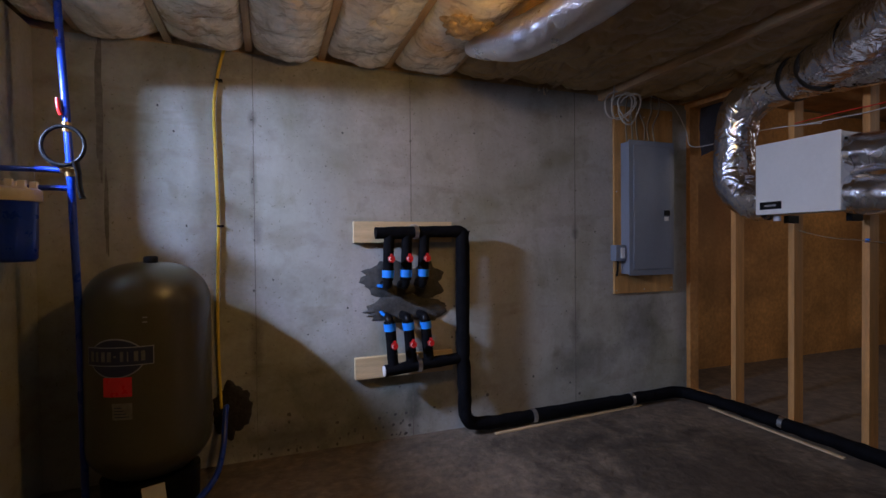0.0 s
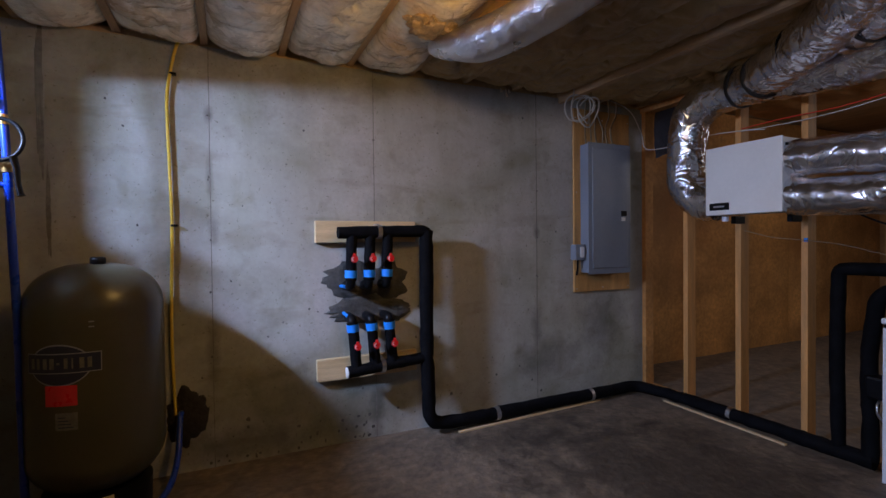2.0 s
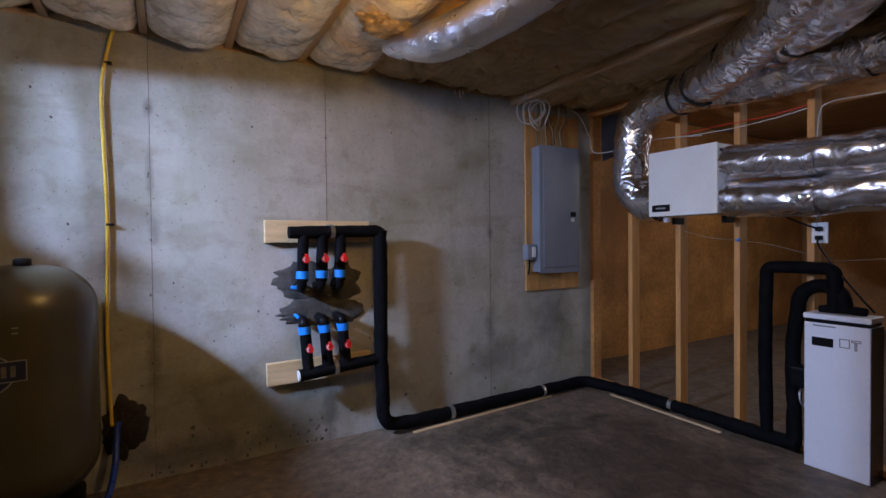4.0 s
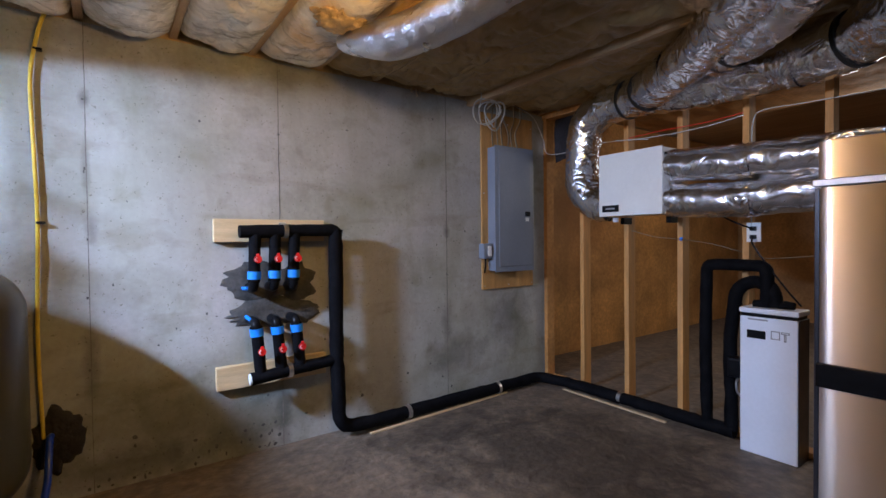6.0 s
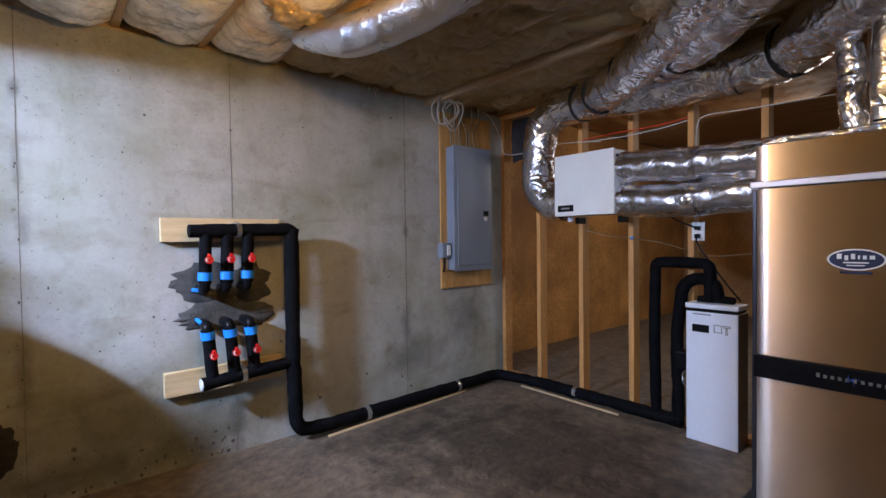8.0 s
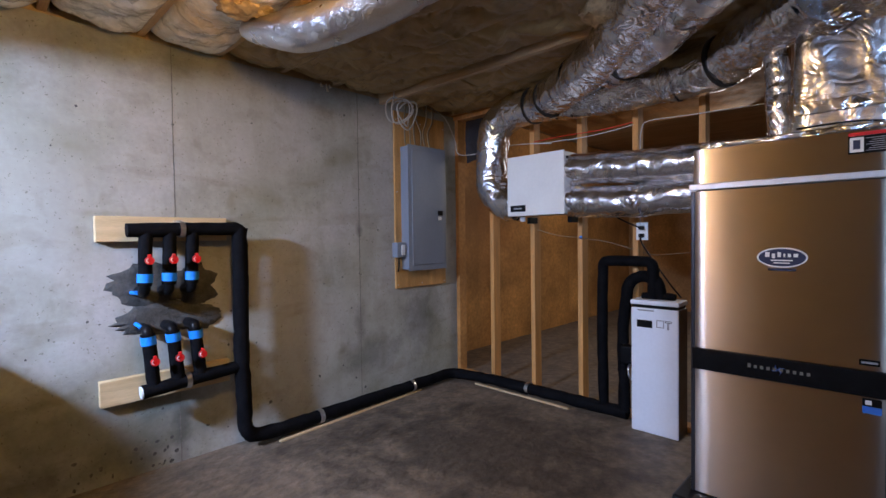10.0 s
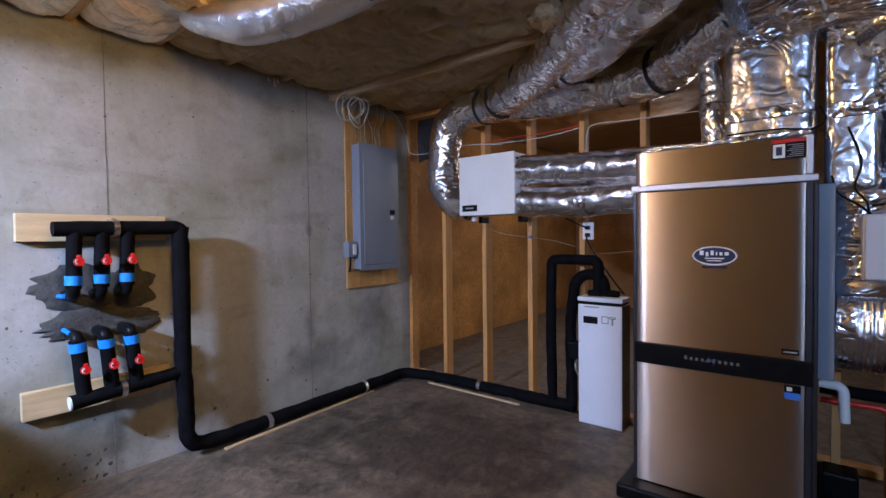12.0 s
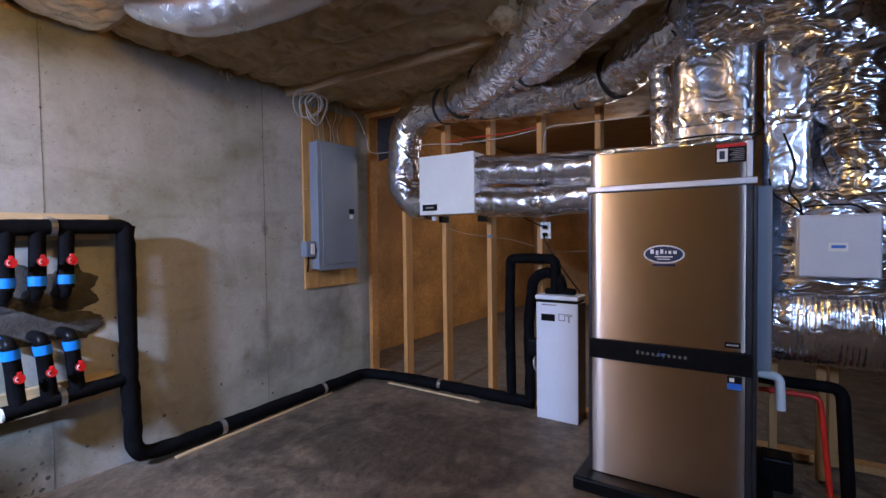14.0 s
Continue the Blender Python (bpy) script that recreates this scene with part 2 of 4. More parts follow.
PLASTIC_WHITE = material("white_plastic", (0.80, 0.80, 0.78), 0.35, 0, 0.03, 10)
CONTROL = material("pale_grey_plastic", (0.62, 0.64, 0.70), 0.45, 0, 0.03, 6)
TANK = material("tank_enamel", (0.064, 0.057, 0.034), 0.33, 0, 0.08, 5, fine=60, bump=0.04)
NAVY = material("navy_print", (0.015, 0.02, 0.06), 0.4, 0, 0.1, 10)
SILVER_PRINT = material("silver_print", (0.27, 0.27, 0.28), 0.45, 0, 0.1, 20)
PRINT_WHITE = material("white_print", (0.8, 0.8, 0.78), 0.5, 0, 0.05, 20)
PRINT_BLUE = material("blue_print", (0.04, 0.16, 0.62), 0.5, 0, 0.05, 20)
CREAM = material("cream_plastic", (0.66, 0.57, 0.42), 0.45, 0, 0.06, 10)
ZINC = material("galvanised_steel", (0.62, 0.63, 0.64), 0.32, 1.0, 0.15, 30)
WIRE_WHITE = material("white_cable_sheath", (0.52, 0.50, 0.45), 0.5, 0, 0.08, 20)
TAN_WIRE = material("tan_cable_sheath", (0.20, 0.15, 0.085), 0.6, 0, 0.15, 20)
COPPER = material("brass", (0.55, 0.36, 0.14), 0.3, 1.0, 0.1, 20)
FADED = material("faded_print", (0.15, 0.14, 0.115), 0.5, 0, 0.2, 30)
PAPER = material("paper_tag", (0.62, 0.58, 0.46), 0.7, 0, 0.08, 20)


# ---- shape helpers ----
def part(name, bm, mat, parent=None, label="", smooth=False):
    me = bpy.data.meshes.new(name)
    if smooth:
        for f in bm.faces:
            f.smooth = True
    bm.normal_update()
    bm.to_mesh(me)
    bm.free()
    me.materials.append(mat)
    if smooth:
        me.set_sharp_from_angle(angle=radians(50))
    ob = new(name, me)
    if parent:
        ob.parent = parent
    return tagged(ob, label)


def thing(name, label, category, group="", kind="", at=(0, 0, 0)):
    ob = new(name)
    ob.location = at
    ob.empty_display_size = 0.05
    return tagged(ob, label, category, group, kind)


def box(bm, lo, hi, bevel=0.0, seg=2):
    """A box from corner to corner, its edges rounded."""
    vs = [bm.verts.new((x, y, z)) for x in (lo[0], hi[0]) for y in (lo[1], hi[1]) for z in (lo[2], hi[2])]
    fs = [bm.faces.new([vs[i] for i in q]) for q in ((0, 1, 3, 2), (4, 6, 7, 5), (0, 4, 5, 1), (2, 3, 7, 6), (0, 2, 6, 4), (1, 5, 7, 3))]
    if bevel:
        es = list({e for f in fs for e in f.edges})
        bmesh.ops.bevel(bm, geom=es, offset=bevel, segments=seg, profile=0.5, affect="EDGES")
    return bm


def boxed(name, lo, hi, mat, parent=None, label="", bevel=0.003):
    return part(name, box(bmesh.new(), lo, hi, bevel), mat, parent, label)


def spline(pts, step):
    """Points at even steps along a smooth line through pts."""
    p = [Vector(q) for q in pts]
    p = [2 * p[0] - p[1]] + p + [2 * p[-1] - p[-2]]
    out = []
    for i in range(1, len(p) - 2):
        a, b, c, d = p[i - 1:i + 3]
        k = max(2, int((c - b).length / step))
        for j in range(k):
            u = j / k
            out.append(0.5 * (2 * b + (c - a) * u + (2 * a - 5 * b + 4 * c - d) * u * u + (3 * b - a - 3 * c + d) * u ** 3))
    return out + [p[-2]]


def sweep(bm, line, radius, seg=16, crumple=0.0, freq=9.0, flat=1.0, cap=True, seed=0.0):
    """A tube along a line of points; crumple: how far its skin is dented, in metres."""
    rings, side = [], None
    for i, c in enumerate(line):
        d = (line[min(i + 1, len(line) - 1)] - line[max(i - 1, 0)]).normalized()
        if side is None:
            side = d.cross(Vector((0, 0, 1)))
            if side.length < 0.1:
                side = d.cross(Vector((0, 1, 0)))
        side = (side - d * side.dot(d)).normalized()
        up = side.cross(d)
        r = radius(i / (len(line) - 1)) if callable(radius) else radius
        ring = []
        for k in range(seg):
            a = 2 * math.pi * k / seg
            o = side * math.cos(a) + up * math.sin(a) * flat
            q = c + o * r
            if crumple:
                w = noise.noise(q * freq + Vector((seed, 0, 0)))
                w2 = noise.noise(q * freq * 2.6 + Vector((0, seed, 5)))
                q = q + o * crumple * (1.0 * (0.5 - abs(w) * 2) + 0.6 * (0.4 - abs(w2) * 2))
            ring.append(bm.verts.new(q))
        rings.append(ring)
    for a, b in zip(rings, rings[1:]):
        for k in range(seg):
            bm.faces.new((a[k], a[(k + 1) % seg], b[(k + 1) % seg], b[k]))
    if cap:
        bm.faces.new(rings[0][::-1])
        bm.faces.new(rings[-1])
    return bm


def tube(name, pts, radius, mat, parent=None, label="", step=0.02, seg=12, smooth_line=True, **more):
    line = spline(pts, step) if smooth_line else [Vector(p) for p in pts]
    return part(name, sweep(bmesh.new(), line, radius, seg, **more), mat, parent, label, True)


def bent(pts, r, n=6):
    """A line of straight runs whose corners are rounded by r."""
    p = [Vector(q) for q in pts]
    out = [p[0]]
    for a, b, c in zip(p, p[1:], p[2:]):
        k = min(r, (a - b).length * 0.49, (c - b).length * 0.49)
        s, e = b + (a - b).normalized() * k, b + (c - b).normalized() * k
        for i in range(n + 1):
            u = i / n
            out.append(s * (1 - u) ** 2 + b * 2 * u * (1 - u) + e * u * u)
    out.append(p[-1])
    fine = []
    for a, b in zip(out, out[1:]):
        k = max(1, int((b - a).length / 0.05))
        fine += [a.lerp(b, i / k) for i in range(k)]
    return fine + [out[-1]]


def run(name, pts, r, mat, parent=None, label="", corner=0.07, seg=16, crumple=0.0, **more):
    return part(name, sweep(bmesh.new(), bent(pts, corner), r, seg, crumple, **more), mat, parent, label, True)


def lathe(name, profile, mat, parent=None, label="", at=(0, 0, 0), seg=40):
    """profile: (radius, height) from below to above, turned about a standing axis."""
    bm = bmesh.new()
    rings = [[bm.verts.new((at[0] + r * math.cos(2 * math.pi * k / seg), at[1] + r * math.sin(2 * math.pi * k / seg), at[2] + z)) for k in range(seg)] for r, z in profile]
    for a, b in zip(rings, rings[1:]):
        for k in range(seg):
            bm.faces.new((a[k], a[(k + 1) % seg], b[(k + 1) % seg], b[k]))
    bm.faces.new(rings[0][::-1])
    bm.faces.new(rings[-1])
    return part(name, bm, mat, parent, label, True)


def ring_band(name, a, b, r, mat, parent=None, label="", seg=24):
    """A short hoop from a to b round a pipe."""
    return part(name, sweep(bmesh.new(), [Vector(a), Vector(b)], r, seg), mat, parent, label, True)


def sheet(name, fn, nu, nv, mat, parent=None, label="", thick=0.0, smooth=True):
    bm = bmesh.new()
    grid = [[bm.verts.new(fn(i / nu, j / nv)) for j in range(nv + 1)] for i in range(nu + 1)]
    for i in range(nu):
        for j in range(nv):
            bm.faces.new((grid[i][j], grid[i + 1][j], grid[i + 1][j + 1], grid[i][j + 1]))
    if thick:
        bm.normal_update()
        bmesh.ops.solidify(bm, geom=bm.faces[:], thickness=thick)
    return part(name, bm, mat, parent, label, smooth)


def splat(bm, x, z, y, rx, rz, seed, thick=0.012, n=40):
    """A smeared patch with a ragged outline on the north wall."""
    rings = []
    for k, (s, h) in enumerate(((1.0, 0.0), (0.93, 0.5), (0.75, 0.9), (0.4, 1.0))):
        ring = []
        for i in range(n):
            a = 2 * math.pi * i / n
            w = 1 + 0.34 * noise.noise(Vector((math.cos(a) * 1.7 + seed, math.sin(a) * 1.7, seed))) + 0.26 * noise.noise(Vector((math.cos(a) * 5, math.sin(a) * 5 + seed, 3)))
            hh = h * thick * (1 + 0.5 * noise.noise(Vector((a * 2, s * 5, seed))))
            ring.append(bm.verts.new((x + rx * s * w * math.cos(a), y - hh, z + rz * s * w * math.sin(a))))
        rings.append(ring)
    for a, b in zip(rings, rings[1:]):
        for i in range(n):
            bm.faces.new((a[i], a[(i + 1) % n], b[(i + 1) % n], b[i]))
    bm.faces.new(rings[-1])
    return bm


# ---- the room ----
YA, XB, XW, TOP = 2.92, 3.17, -1.09, 2.335


def structure(name, boxes, mat, label, category):
    bm = bmesh.new()
    for lo, hi in boxes:
        box(bm, lo, hi)
    return tagged(part(name, bm, mat), label, category, kind="structure")


structure("floor", [((-4.0, -9.0, -0.15), (9.0, 4.4, 0.0))], SLAB, "worn brown-grey concrete slab with dark stains", "floor")
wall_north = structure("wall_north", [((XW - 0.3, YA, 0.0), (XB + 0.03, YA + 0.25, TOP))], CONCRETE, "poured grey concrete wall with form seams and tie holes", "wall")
WY0, WY1, WZ0, WZ1 = 1.84, 2.27, 1.76, 2.07
# opening at y -2.0 to -0.75 is made up to let the fill lamp in
structure("wall_west", [((XW - 0.28, WY1, 0.0), (XW, YA - 0.003, TOP)), ((XW - 0.28, -0.75, 0.0), (XW, WY0, TOP)), ((XW - 0.28, -8.9, 0.0), (XW, -2.0, TOP)), ((XW - 0.28, -2.0, 0.0), (XW, -0.75, 1.55)), ((XW - 0.28, -2.0, 2.15), (XW, -0.75, TOP)),
                        # last box is added above the wall to stop daylight leaking over it
                        ((XW - 0.28, WY0, 0.0), (XW, WY1, WZ0)), ((XW - 0.28, WY0, WZ1), (XW, WY1, TOP)), ((XW - 0.28, -8.9, TOP + 0.001), (XW - 0.10, YA, 2.62))], CONCRETE, "poured concrete wall with an unseen deep window and an added opening", "wall")
# out of view; set far back so that little light bounces off it
structure("wall_south", [((XW - 0.3, -8.9, 0.0), (9.0, -8.7, 2.7))], CONCRETE, "plain unseen concrete wall closing the basement", "wall")
structure("wall_east", [((8.2, -8.7, 0.0), (8.4, 3.6, 2.7))], KRAFT, "far wall faced with brown kraft paper", "wall")
structure("ceiling", [((XW - 0.4, -8.9, 2.62), (9.0, 4.0, 2.70))], JOIST, "wooden subfloor boards above the joists", "ceiling")
structure("sill_plate", [((XW - 0.25, YA + 0.02, TOP + 0.002), (XB, YA + 0.16, TOP + 0.04)), ((XW - 0.25, YA + 0.13, TOP + 0.042), (XB, YA + 0.17, 2.62))], JOIST, "wooden sill and rim board on the concrete wall", "sill")

for x in (-0.075, 0.862, 2.115):
    bm = bmesh.new()
    z = 0.0
    while z < TOP - 0.03:
        h = min(0.14, TOP - z)
        o = 0.0025 * noise.noise(Vector((x * 9, z * 7, 1)))
        box(bm, (x - 0.0020 + o, YA - 0.0015, z), (x + 0.0020 + o, YA + 0.01, z + h))
        z += h
    part("form_seam", bm, SEAM, wall_north)
random.seed(4)
spots = [(x + random.uniform(-0.01, 0.01), z) for x in (-0.075, 2.115) for z in (0.62, 0.98, 1.27, 1.62, 1.96)]
spots += [(1.31, 1.98), (0.862, 1.9), (1.31, 0.60), (-0.55, 2.0), (0.45, 0.85), (0.5, 0.83)]
spots += [(random.uniform(-0.6, 2.3), random.uniform(0.25, 1.1)) for _ in range(22)] + [(random.uniform(-0.6, 2.3), random.uniform(1.1, 2.2)) for _ in range(12)]
for _ in range(46):
    spots.append((random.uniform(-0.15, 0.85) if random.random() < 0.8 else random.uniform(0.85, 2.2), 0.02 + 0.22 * random.random() ** 2))
for x, z in spots:
    bm = bmesh.new()
    big = 1.0 + 0.9 * (z < 0.3) * random.random()
    splat(bm, x, z, YA - 0.0005, big * random.uniform(0.003, 0.007), big * random.uniform(0.003, 0.008), x * 7 + z, 0.0015, 10)
    part("wall_pit", bm, HOLE, wall_north)

part("damp_streak", splat(bmesh.new(), -0.815, 1.98, YA - 0.0004, 0.016, 0.36, 4.4, 0.0012, 60), SEAM, wall_north, "dark upright damp streak")
part("damp_streak", splat(bmesh.new(), -0.79, 1.42, YA - 0.0004, 0.010, 0.22, 6.1, 0.0012, 60), SEAM, wall_north, "dark upright damp streak")

# ---- the stud wall ----
stud_wall = thing("stud_wall", "open partition of pale spruce studs on a bottom plate", "partition", kind="structure")
boxed("bottom_plate", (XB + 0.001, -3.6, 0.001), (XB + 0.089, YA - 0.004, 0.038), STUD, stud_wall)
boxed("top_plate", (XB + 0.001, -3.6, 2.30), (XB + 0.089, YA - 0.004, 2.338), STUD, stud_wall)
for i in range(16):
    y = 2.508 - 0.406 * i
    boxed("stud", (XB + random.uniform(0, 0.004), y - 0.038, 0.0385), (XB + 0.089, y, 2.2995), STUD, stud_wall, bevel=0.002)
# kraft colour on this stud stands in for the shade of the corner
boxed("stud", (XB, 2.862, 0.0385), (XB + 0.089, 2.90, 2.2995), KRAFT, stud_wall, "corner stud coloured dark for the shade there", bevel=0.002)

# room behind the studs: kraft-faced walls
def kraft_wall(u, v):
    x = 3.28 + u * 4.9
    return Vector((x, 3.40 - 0.012 * abs(math.sin((x - 3.28) * math.pi / 0.406)) ** 0.5 + 0.012 * noise.noise(Vector((x * 3, v * 6, 0))), v * 2.6))


tagged(sheet("wall_back_room", kraft_wall, 150, 24, KRAFT, thick=0.02), "kraft-faced insulation wall behind the studs", "wall", kind="structure")

# ---- ceiling: joists and insulation ----
JX = [1.126 - 0.406 * k for k in range(6)]
for x in JX + [1.532, 1.938, 2.344, 2.75, 3.156]:
    tagged(boxed("joist", (x - 0.019, -3.65, 2.295 if abs(x - 2.344) < 0.01 else 2.352), (x + 0.019, YA + 0.125, 2.61), JOIST), "pale wooden floor joist between insulation batts", "joist", "ceiling joists")


def batt(x0, x1, seed, sag, mat, name, label, z0=2.365, far=2.925, creases=0.012):
    def fn(u, v):
        y = -2.4 + v * (far + 2.4)
        s = 1 - (2 * u - 1) ** 2
        end = math.sin(min(1.0, max(0.0, (far - y) / 0.15)) * math.pi / 2) ** 0.6
        n1 = noise.noise(Vector((u * 1.1 + seed * 3, y * 2.6, seed)))
        n2 = noise.noise(Vector((u * 3.0, y * 8 + seed * 5, seed)))
        n3 = abs(noise.noise(Vector((u * 5.0 + seed, y * 16, seed))))
        n4 = abs(noise.noise(Vector((u * 9.0, y * 5 + u * 7, seed + 9))))
        z = z0 - (sag * s ** 0.45 * (0.75 + 0.5 * n1) + 0.014 * n2 * s + 0.012 * (0.7 - n3 - n4) * s) * end + (1 - end) * 0.08
        q = Vector((x0 + (x1 - x0) * u, y, seed * 0.37))
        fold = max(0.0, 1 - 5.0 * abs(noise.noise(q * 3.6 + Vector((0.6 * noise.noise(q * 2), 0, 0))))) ** 1.5 + 0.6 * max(0.0, 1 - 6.0 * abs(noise.noise(q * 7.5))) ** 1.5
        z += creases * fold * s ** 0.5
        return Vector((x0 + (x1 - x0) * u, y, z))
    return tagged(sheet(name, fn, 26, 230, mat), label, "insulation", "ceiling insulation")


for k in range(5):
    batt(JX[k + 1] + 0.018, JX[k] - 0.018, k + 1.3, 0.105, POLY, "insulation_batt", "white film-wrapped fibreglass batt bulging between joists")
batt(XW, JX[5] - 0.018, 9.3, 0.06, POLY, "insulation_batt", "white film-wrapped fibreglass batt bulging between joists")
xs = [1.126, 1.532, 1.938, 2.344, 2.75, 3.156]
for k, (a, b) in enumerate(zip(xs, xs[1:])):
    batt(a + (0.018 if k in (0, 3) else -0.02), b - (0.018 if k == 2 else -0.02), 20.7 + k, 0.070, BATT, "insulation_batt", "dusty brown kraft-faced batt sagging under the joists", 2.362, creases=0.03)
batt(3.16, 5.0, 31.0, 0.03, KRAFT, "insulation_batt", "dusty brown kraft-faced batt sagging under the joists", 2.40)

def liner(u, v):
    y, z = 2.86 - 0.42 * u, 1.93 + 0.42 * v
    return Vector((3.275 + 0.02 * noise.noise(Vector((y * 9, z * 9, 2))), y, z + 0.03 * noise.noise(Vector((y * 6, v * 3, 7)))))


LINER = material("dark_plastic_sheet", (0.03, 0.03, 0.034), 0.35, 0, 0.3, 8, bump=0.5, depth=0.01)
tagged(sheet("plastic_liner", liner, 24, 24, LINER, thick=0.003), "dark grey plastic sheet fixed high behind the studs", "plastic sheet")

# ---- manifold on the north wall ----
manifold = thing("pipe_manifold", "black insulated loop manifold with red-handled valves on boards", "manifold")
PY = 2.79
for z in (1.315, 0.475):
    tagged(boxed("mounting_board", (0.485, YA - 0.042, z - 0.066), (1.125, YA - 0.001, z + 0.066), PINE), "pale pine board fixed to the concrete wall", "board", "manifold boards")
run("header_pipe", [(0.60, PY, 1.305), (1.165, PY, 1.32), (1.165, PY, 1.05)], 0.037, FOAM, manifold, corner=0.03, crumple=0.004)
run("return_header", [(0.645, PY - 0.01, 0.475), (1.0, PY, 0.50), (1.165, PY, 0.51)], 0.036, FOAM, manifold, corner=0.03, crumple=0.004)
ring_band("end_cap", (0.638, PY - 0.01, 0.475), (0.648, PY - 0.01, 0.4755), 0.031, PLASTIC_WHITE, manifold, "pale open pipe end")
run("riser_pipe", [(1.165, PY, 1.32), (1.16, PY, 0.6), (1.165, PY - 0.02, 0.075), (1.5, PY, 0.06), (3.03, PY + 0.05, 0.055), (3.095, 2.5, 0.055), (3.10, 1.30, 0.055)], 0.043, FOAM, manifold, corner=0.10, crumple=0.006)
for x, y0, y1, z in ((0.852, PY, PY, 1.312), (0.865, PY, PY, 0.49)):
    ring_band("pipe_clamp", (x - 0.012, y0, z), (x + 0.012, y1, z), 0.043, ZINC, manifold, "bright zinc pipe clamp", 20)
    boxed("clamp_tab", (x - 0.010, PY + 0.02, z + 0.038), (x + 0.010, PY + 0.09, z + 0.050), ZINC, manifold)
for p, q in (((1.66, PY + 0.003, 0.06), (1.69, PY + 0.004, 0.06)), ((2.52, PY + 0.031, 0.057), (2.545, PY + 0.032, 0.057)), ((3.102, 2.10, 0.055), (3.102, 2.07, 0.055))):
    ring_band("pipe_clamp", p, q, 0.047, ZINC, manifold, "bright zinc pipe clamp", 20)


def branch(x, top, lean):
    """One valve branch: a black stem, a blue coupling, a red ball valve handle and an elbow into the wall."""
    if top:
        a, b = (x, PY, 1.30), (x - 0.012 + lean, PY, 1.02)
        zc, zv, ze = 1.060, 1.152, 0.985
    else:
        a, b = (x + 0.022, PY, 0.48), (x - 0.004, PY, 0.77)
        zc, zv, ze = 0.737, 0.633, 0.790
    at = lambda z: Vector(a).lerp(Vector(b), (z - a[2]) / (b[2] - a[2]))
    stem = part("valve_stem", sweep(bmesh.new(), [at(a[2]), at((a[2] + zv) / 2), at(zv), at(zc), Vector(b)], 0.033, 16, 0.003), FOAM, manifold, "", True)
    s = 0.022
    ring_band("coupling", at(zc - s), at(zc + s), 0.0365, BLUE_TAPE, manifold, "bright blue band", 20)
    e = Vector((b[0], PY, ze))
    run("wall_elbow", [at(zc), e, (b[0], YA + 0.01, ze)], 0.027, BLACK, manifold, corner=0.04)
    v = at(zv)
    bm = sweep(bmesh.new(), [v + Vector((0.0, -0.028, 0)), v + Vector((0.0, -0.062, 0))], 0.012, 12)
    part("valve_hub", bm, BLACK, manifold, "", True)
    bm = bmesh.new()
    sweep(bm, [v + Vector((0.004, -0.058, 0)), v + Vector((0.004, -0.068, 0))], 0.021, 18)
    box(bm, v + Vector((-0.005, -0.066, 0.0)), v + Vector((0.013, -0.058, 0.032)), 0.003)
    handle = part("valve_handle", bm, RED, manifold, "red valve handle", True)
    bm = sweep(bmesh.new(), [v + Vector((0.010 * math.cos(t) - 0.002, -0.0695, 0.010 * math.sin(t))) for t in np.linspace(1.6, 4.7, 12)], 0.0022, 6)
    part("handle_mark", bm, PRINT_WHITE, handle, "", True)


for x in (0.685, 0.797, 0.908):
    branch(x, True, 0.0)
for x in (0.683, 0.799, 0.912):
    branch(x, False, 0.0)
for x, z, rx, rz, sd in ((0.715, 1.02, 0.20, 0.115, 2.0), (0.94, 0.99, 0.14, 0.12, 8.5), (0.80, 0.83, 0.25, 0.085, 5.2), (0.97, 0.80, 0.14, 0.06, 11.0)):
    tagged(part("mortar_patch", splat(bmesh.new(), x, z, YA - 0.0006 - 0.001 * (sd % 3), rx, rz, sd), MORTAR, None, "", True), "dark grey mortar smeared round pipe holes", "mortar patch", "mortar patches", "structure")
run("blue_stub", [(0.645, PY + 0.03, 0.985), (0.64, YA - 0.02, 0.98), (0.64, YA + 0.01, 0.98)], 0.011, BLUE_TAPE, manifold, "blue pipe stub", 0.02)
run("blue_stub", [(0.662, PY + 0.03, 0.80), (0.655, YA - 0.03, 0.812), (0.653, YA + 0.01, 0.812)], 0.011, BLUE_TAPE, manifold, "blue pipe stub", 0.02)

for a, b in (((1.36, 2.735), (2.62, 2.81)), ((3.045, 2.58), (3.035, 1.70))):
    bm = box(bmesh.new(), (0, -0.012, 0.001), ((Vector(b) - Vector(a)).length, 0.012, 0.012), 0.002)
    bm.transform(Matrix.Translation((*a, 0)) @ Matrix.Rotation(math.atan2(b[1] - a[1], b[0] - a[0]), 4, "Z"))
    tagged(part("wood_strip", bm, PINE), "thin pale wooden strip lying beside the floor pipe", "wood strip", "floor strips")

# ---- electrical panel ----
tagged(boxed("plywood_backboard", (2.455, YA - 0.019, 0.842), (3.03, YA - 0.001, 2.27), PLY), "orange-brown plywood board behind the electrical panel", "backboard")
board = bpy.data.objects["plywood_backboard"]
for x in (2.475, 2.74, 3.01):
    for z in (0.87, 1.62, 2.2):
        part("screw", sweep(bmesh.new(), [Vector((x, YA - 0.0195, z)), Vector((x, YA - 0.023, z))], 0.005, 8), ZINC, board)
panel = thing("electrical_panel", "grey enamel electrical panel with a closed door", "electrical panel")
boxed("body", (2.515, YA - 0.112, 0.995), (2.925, YA - 0.020, 1.985), GREY_PAINT, panel, bevel=0.004)
boxed("cover", (2.507, YA - 0.119, 0.985), (2.938, YA - 0.1125, 1.995), GREY_PAINT, panel, bevel=0.002)
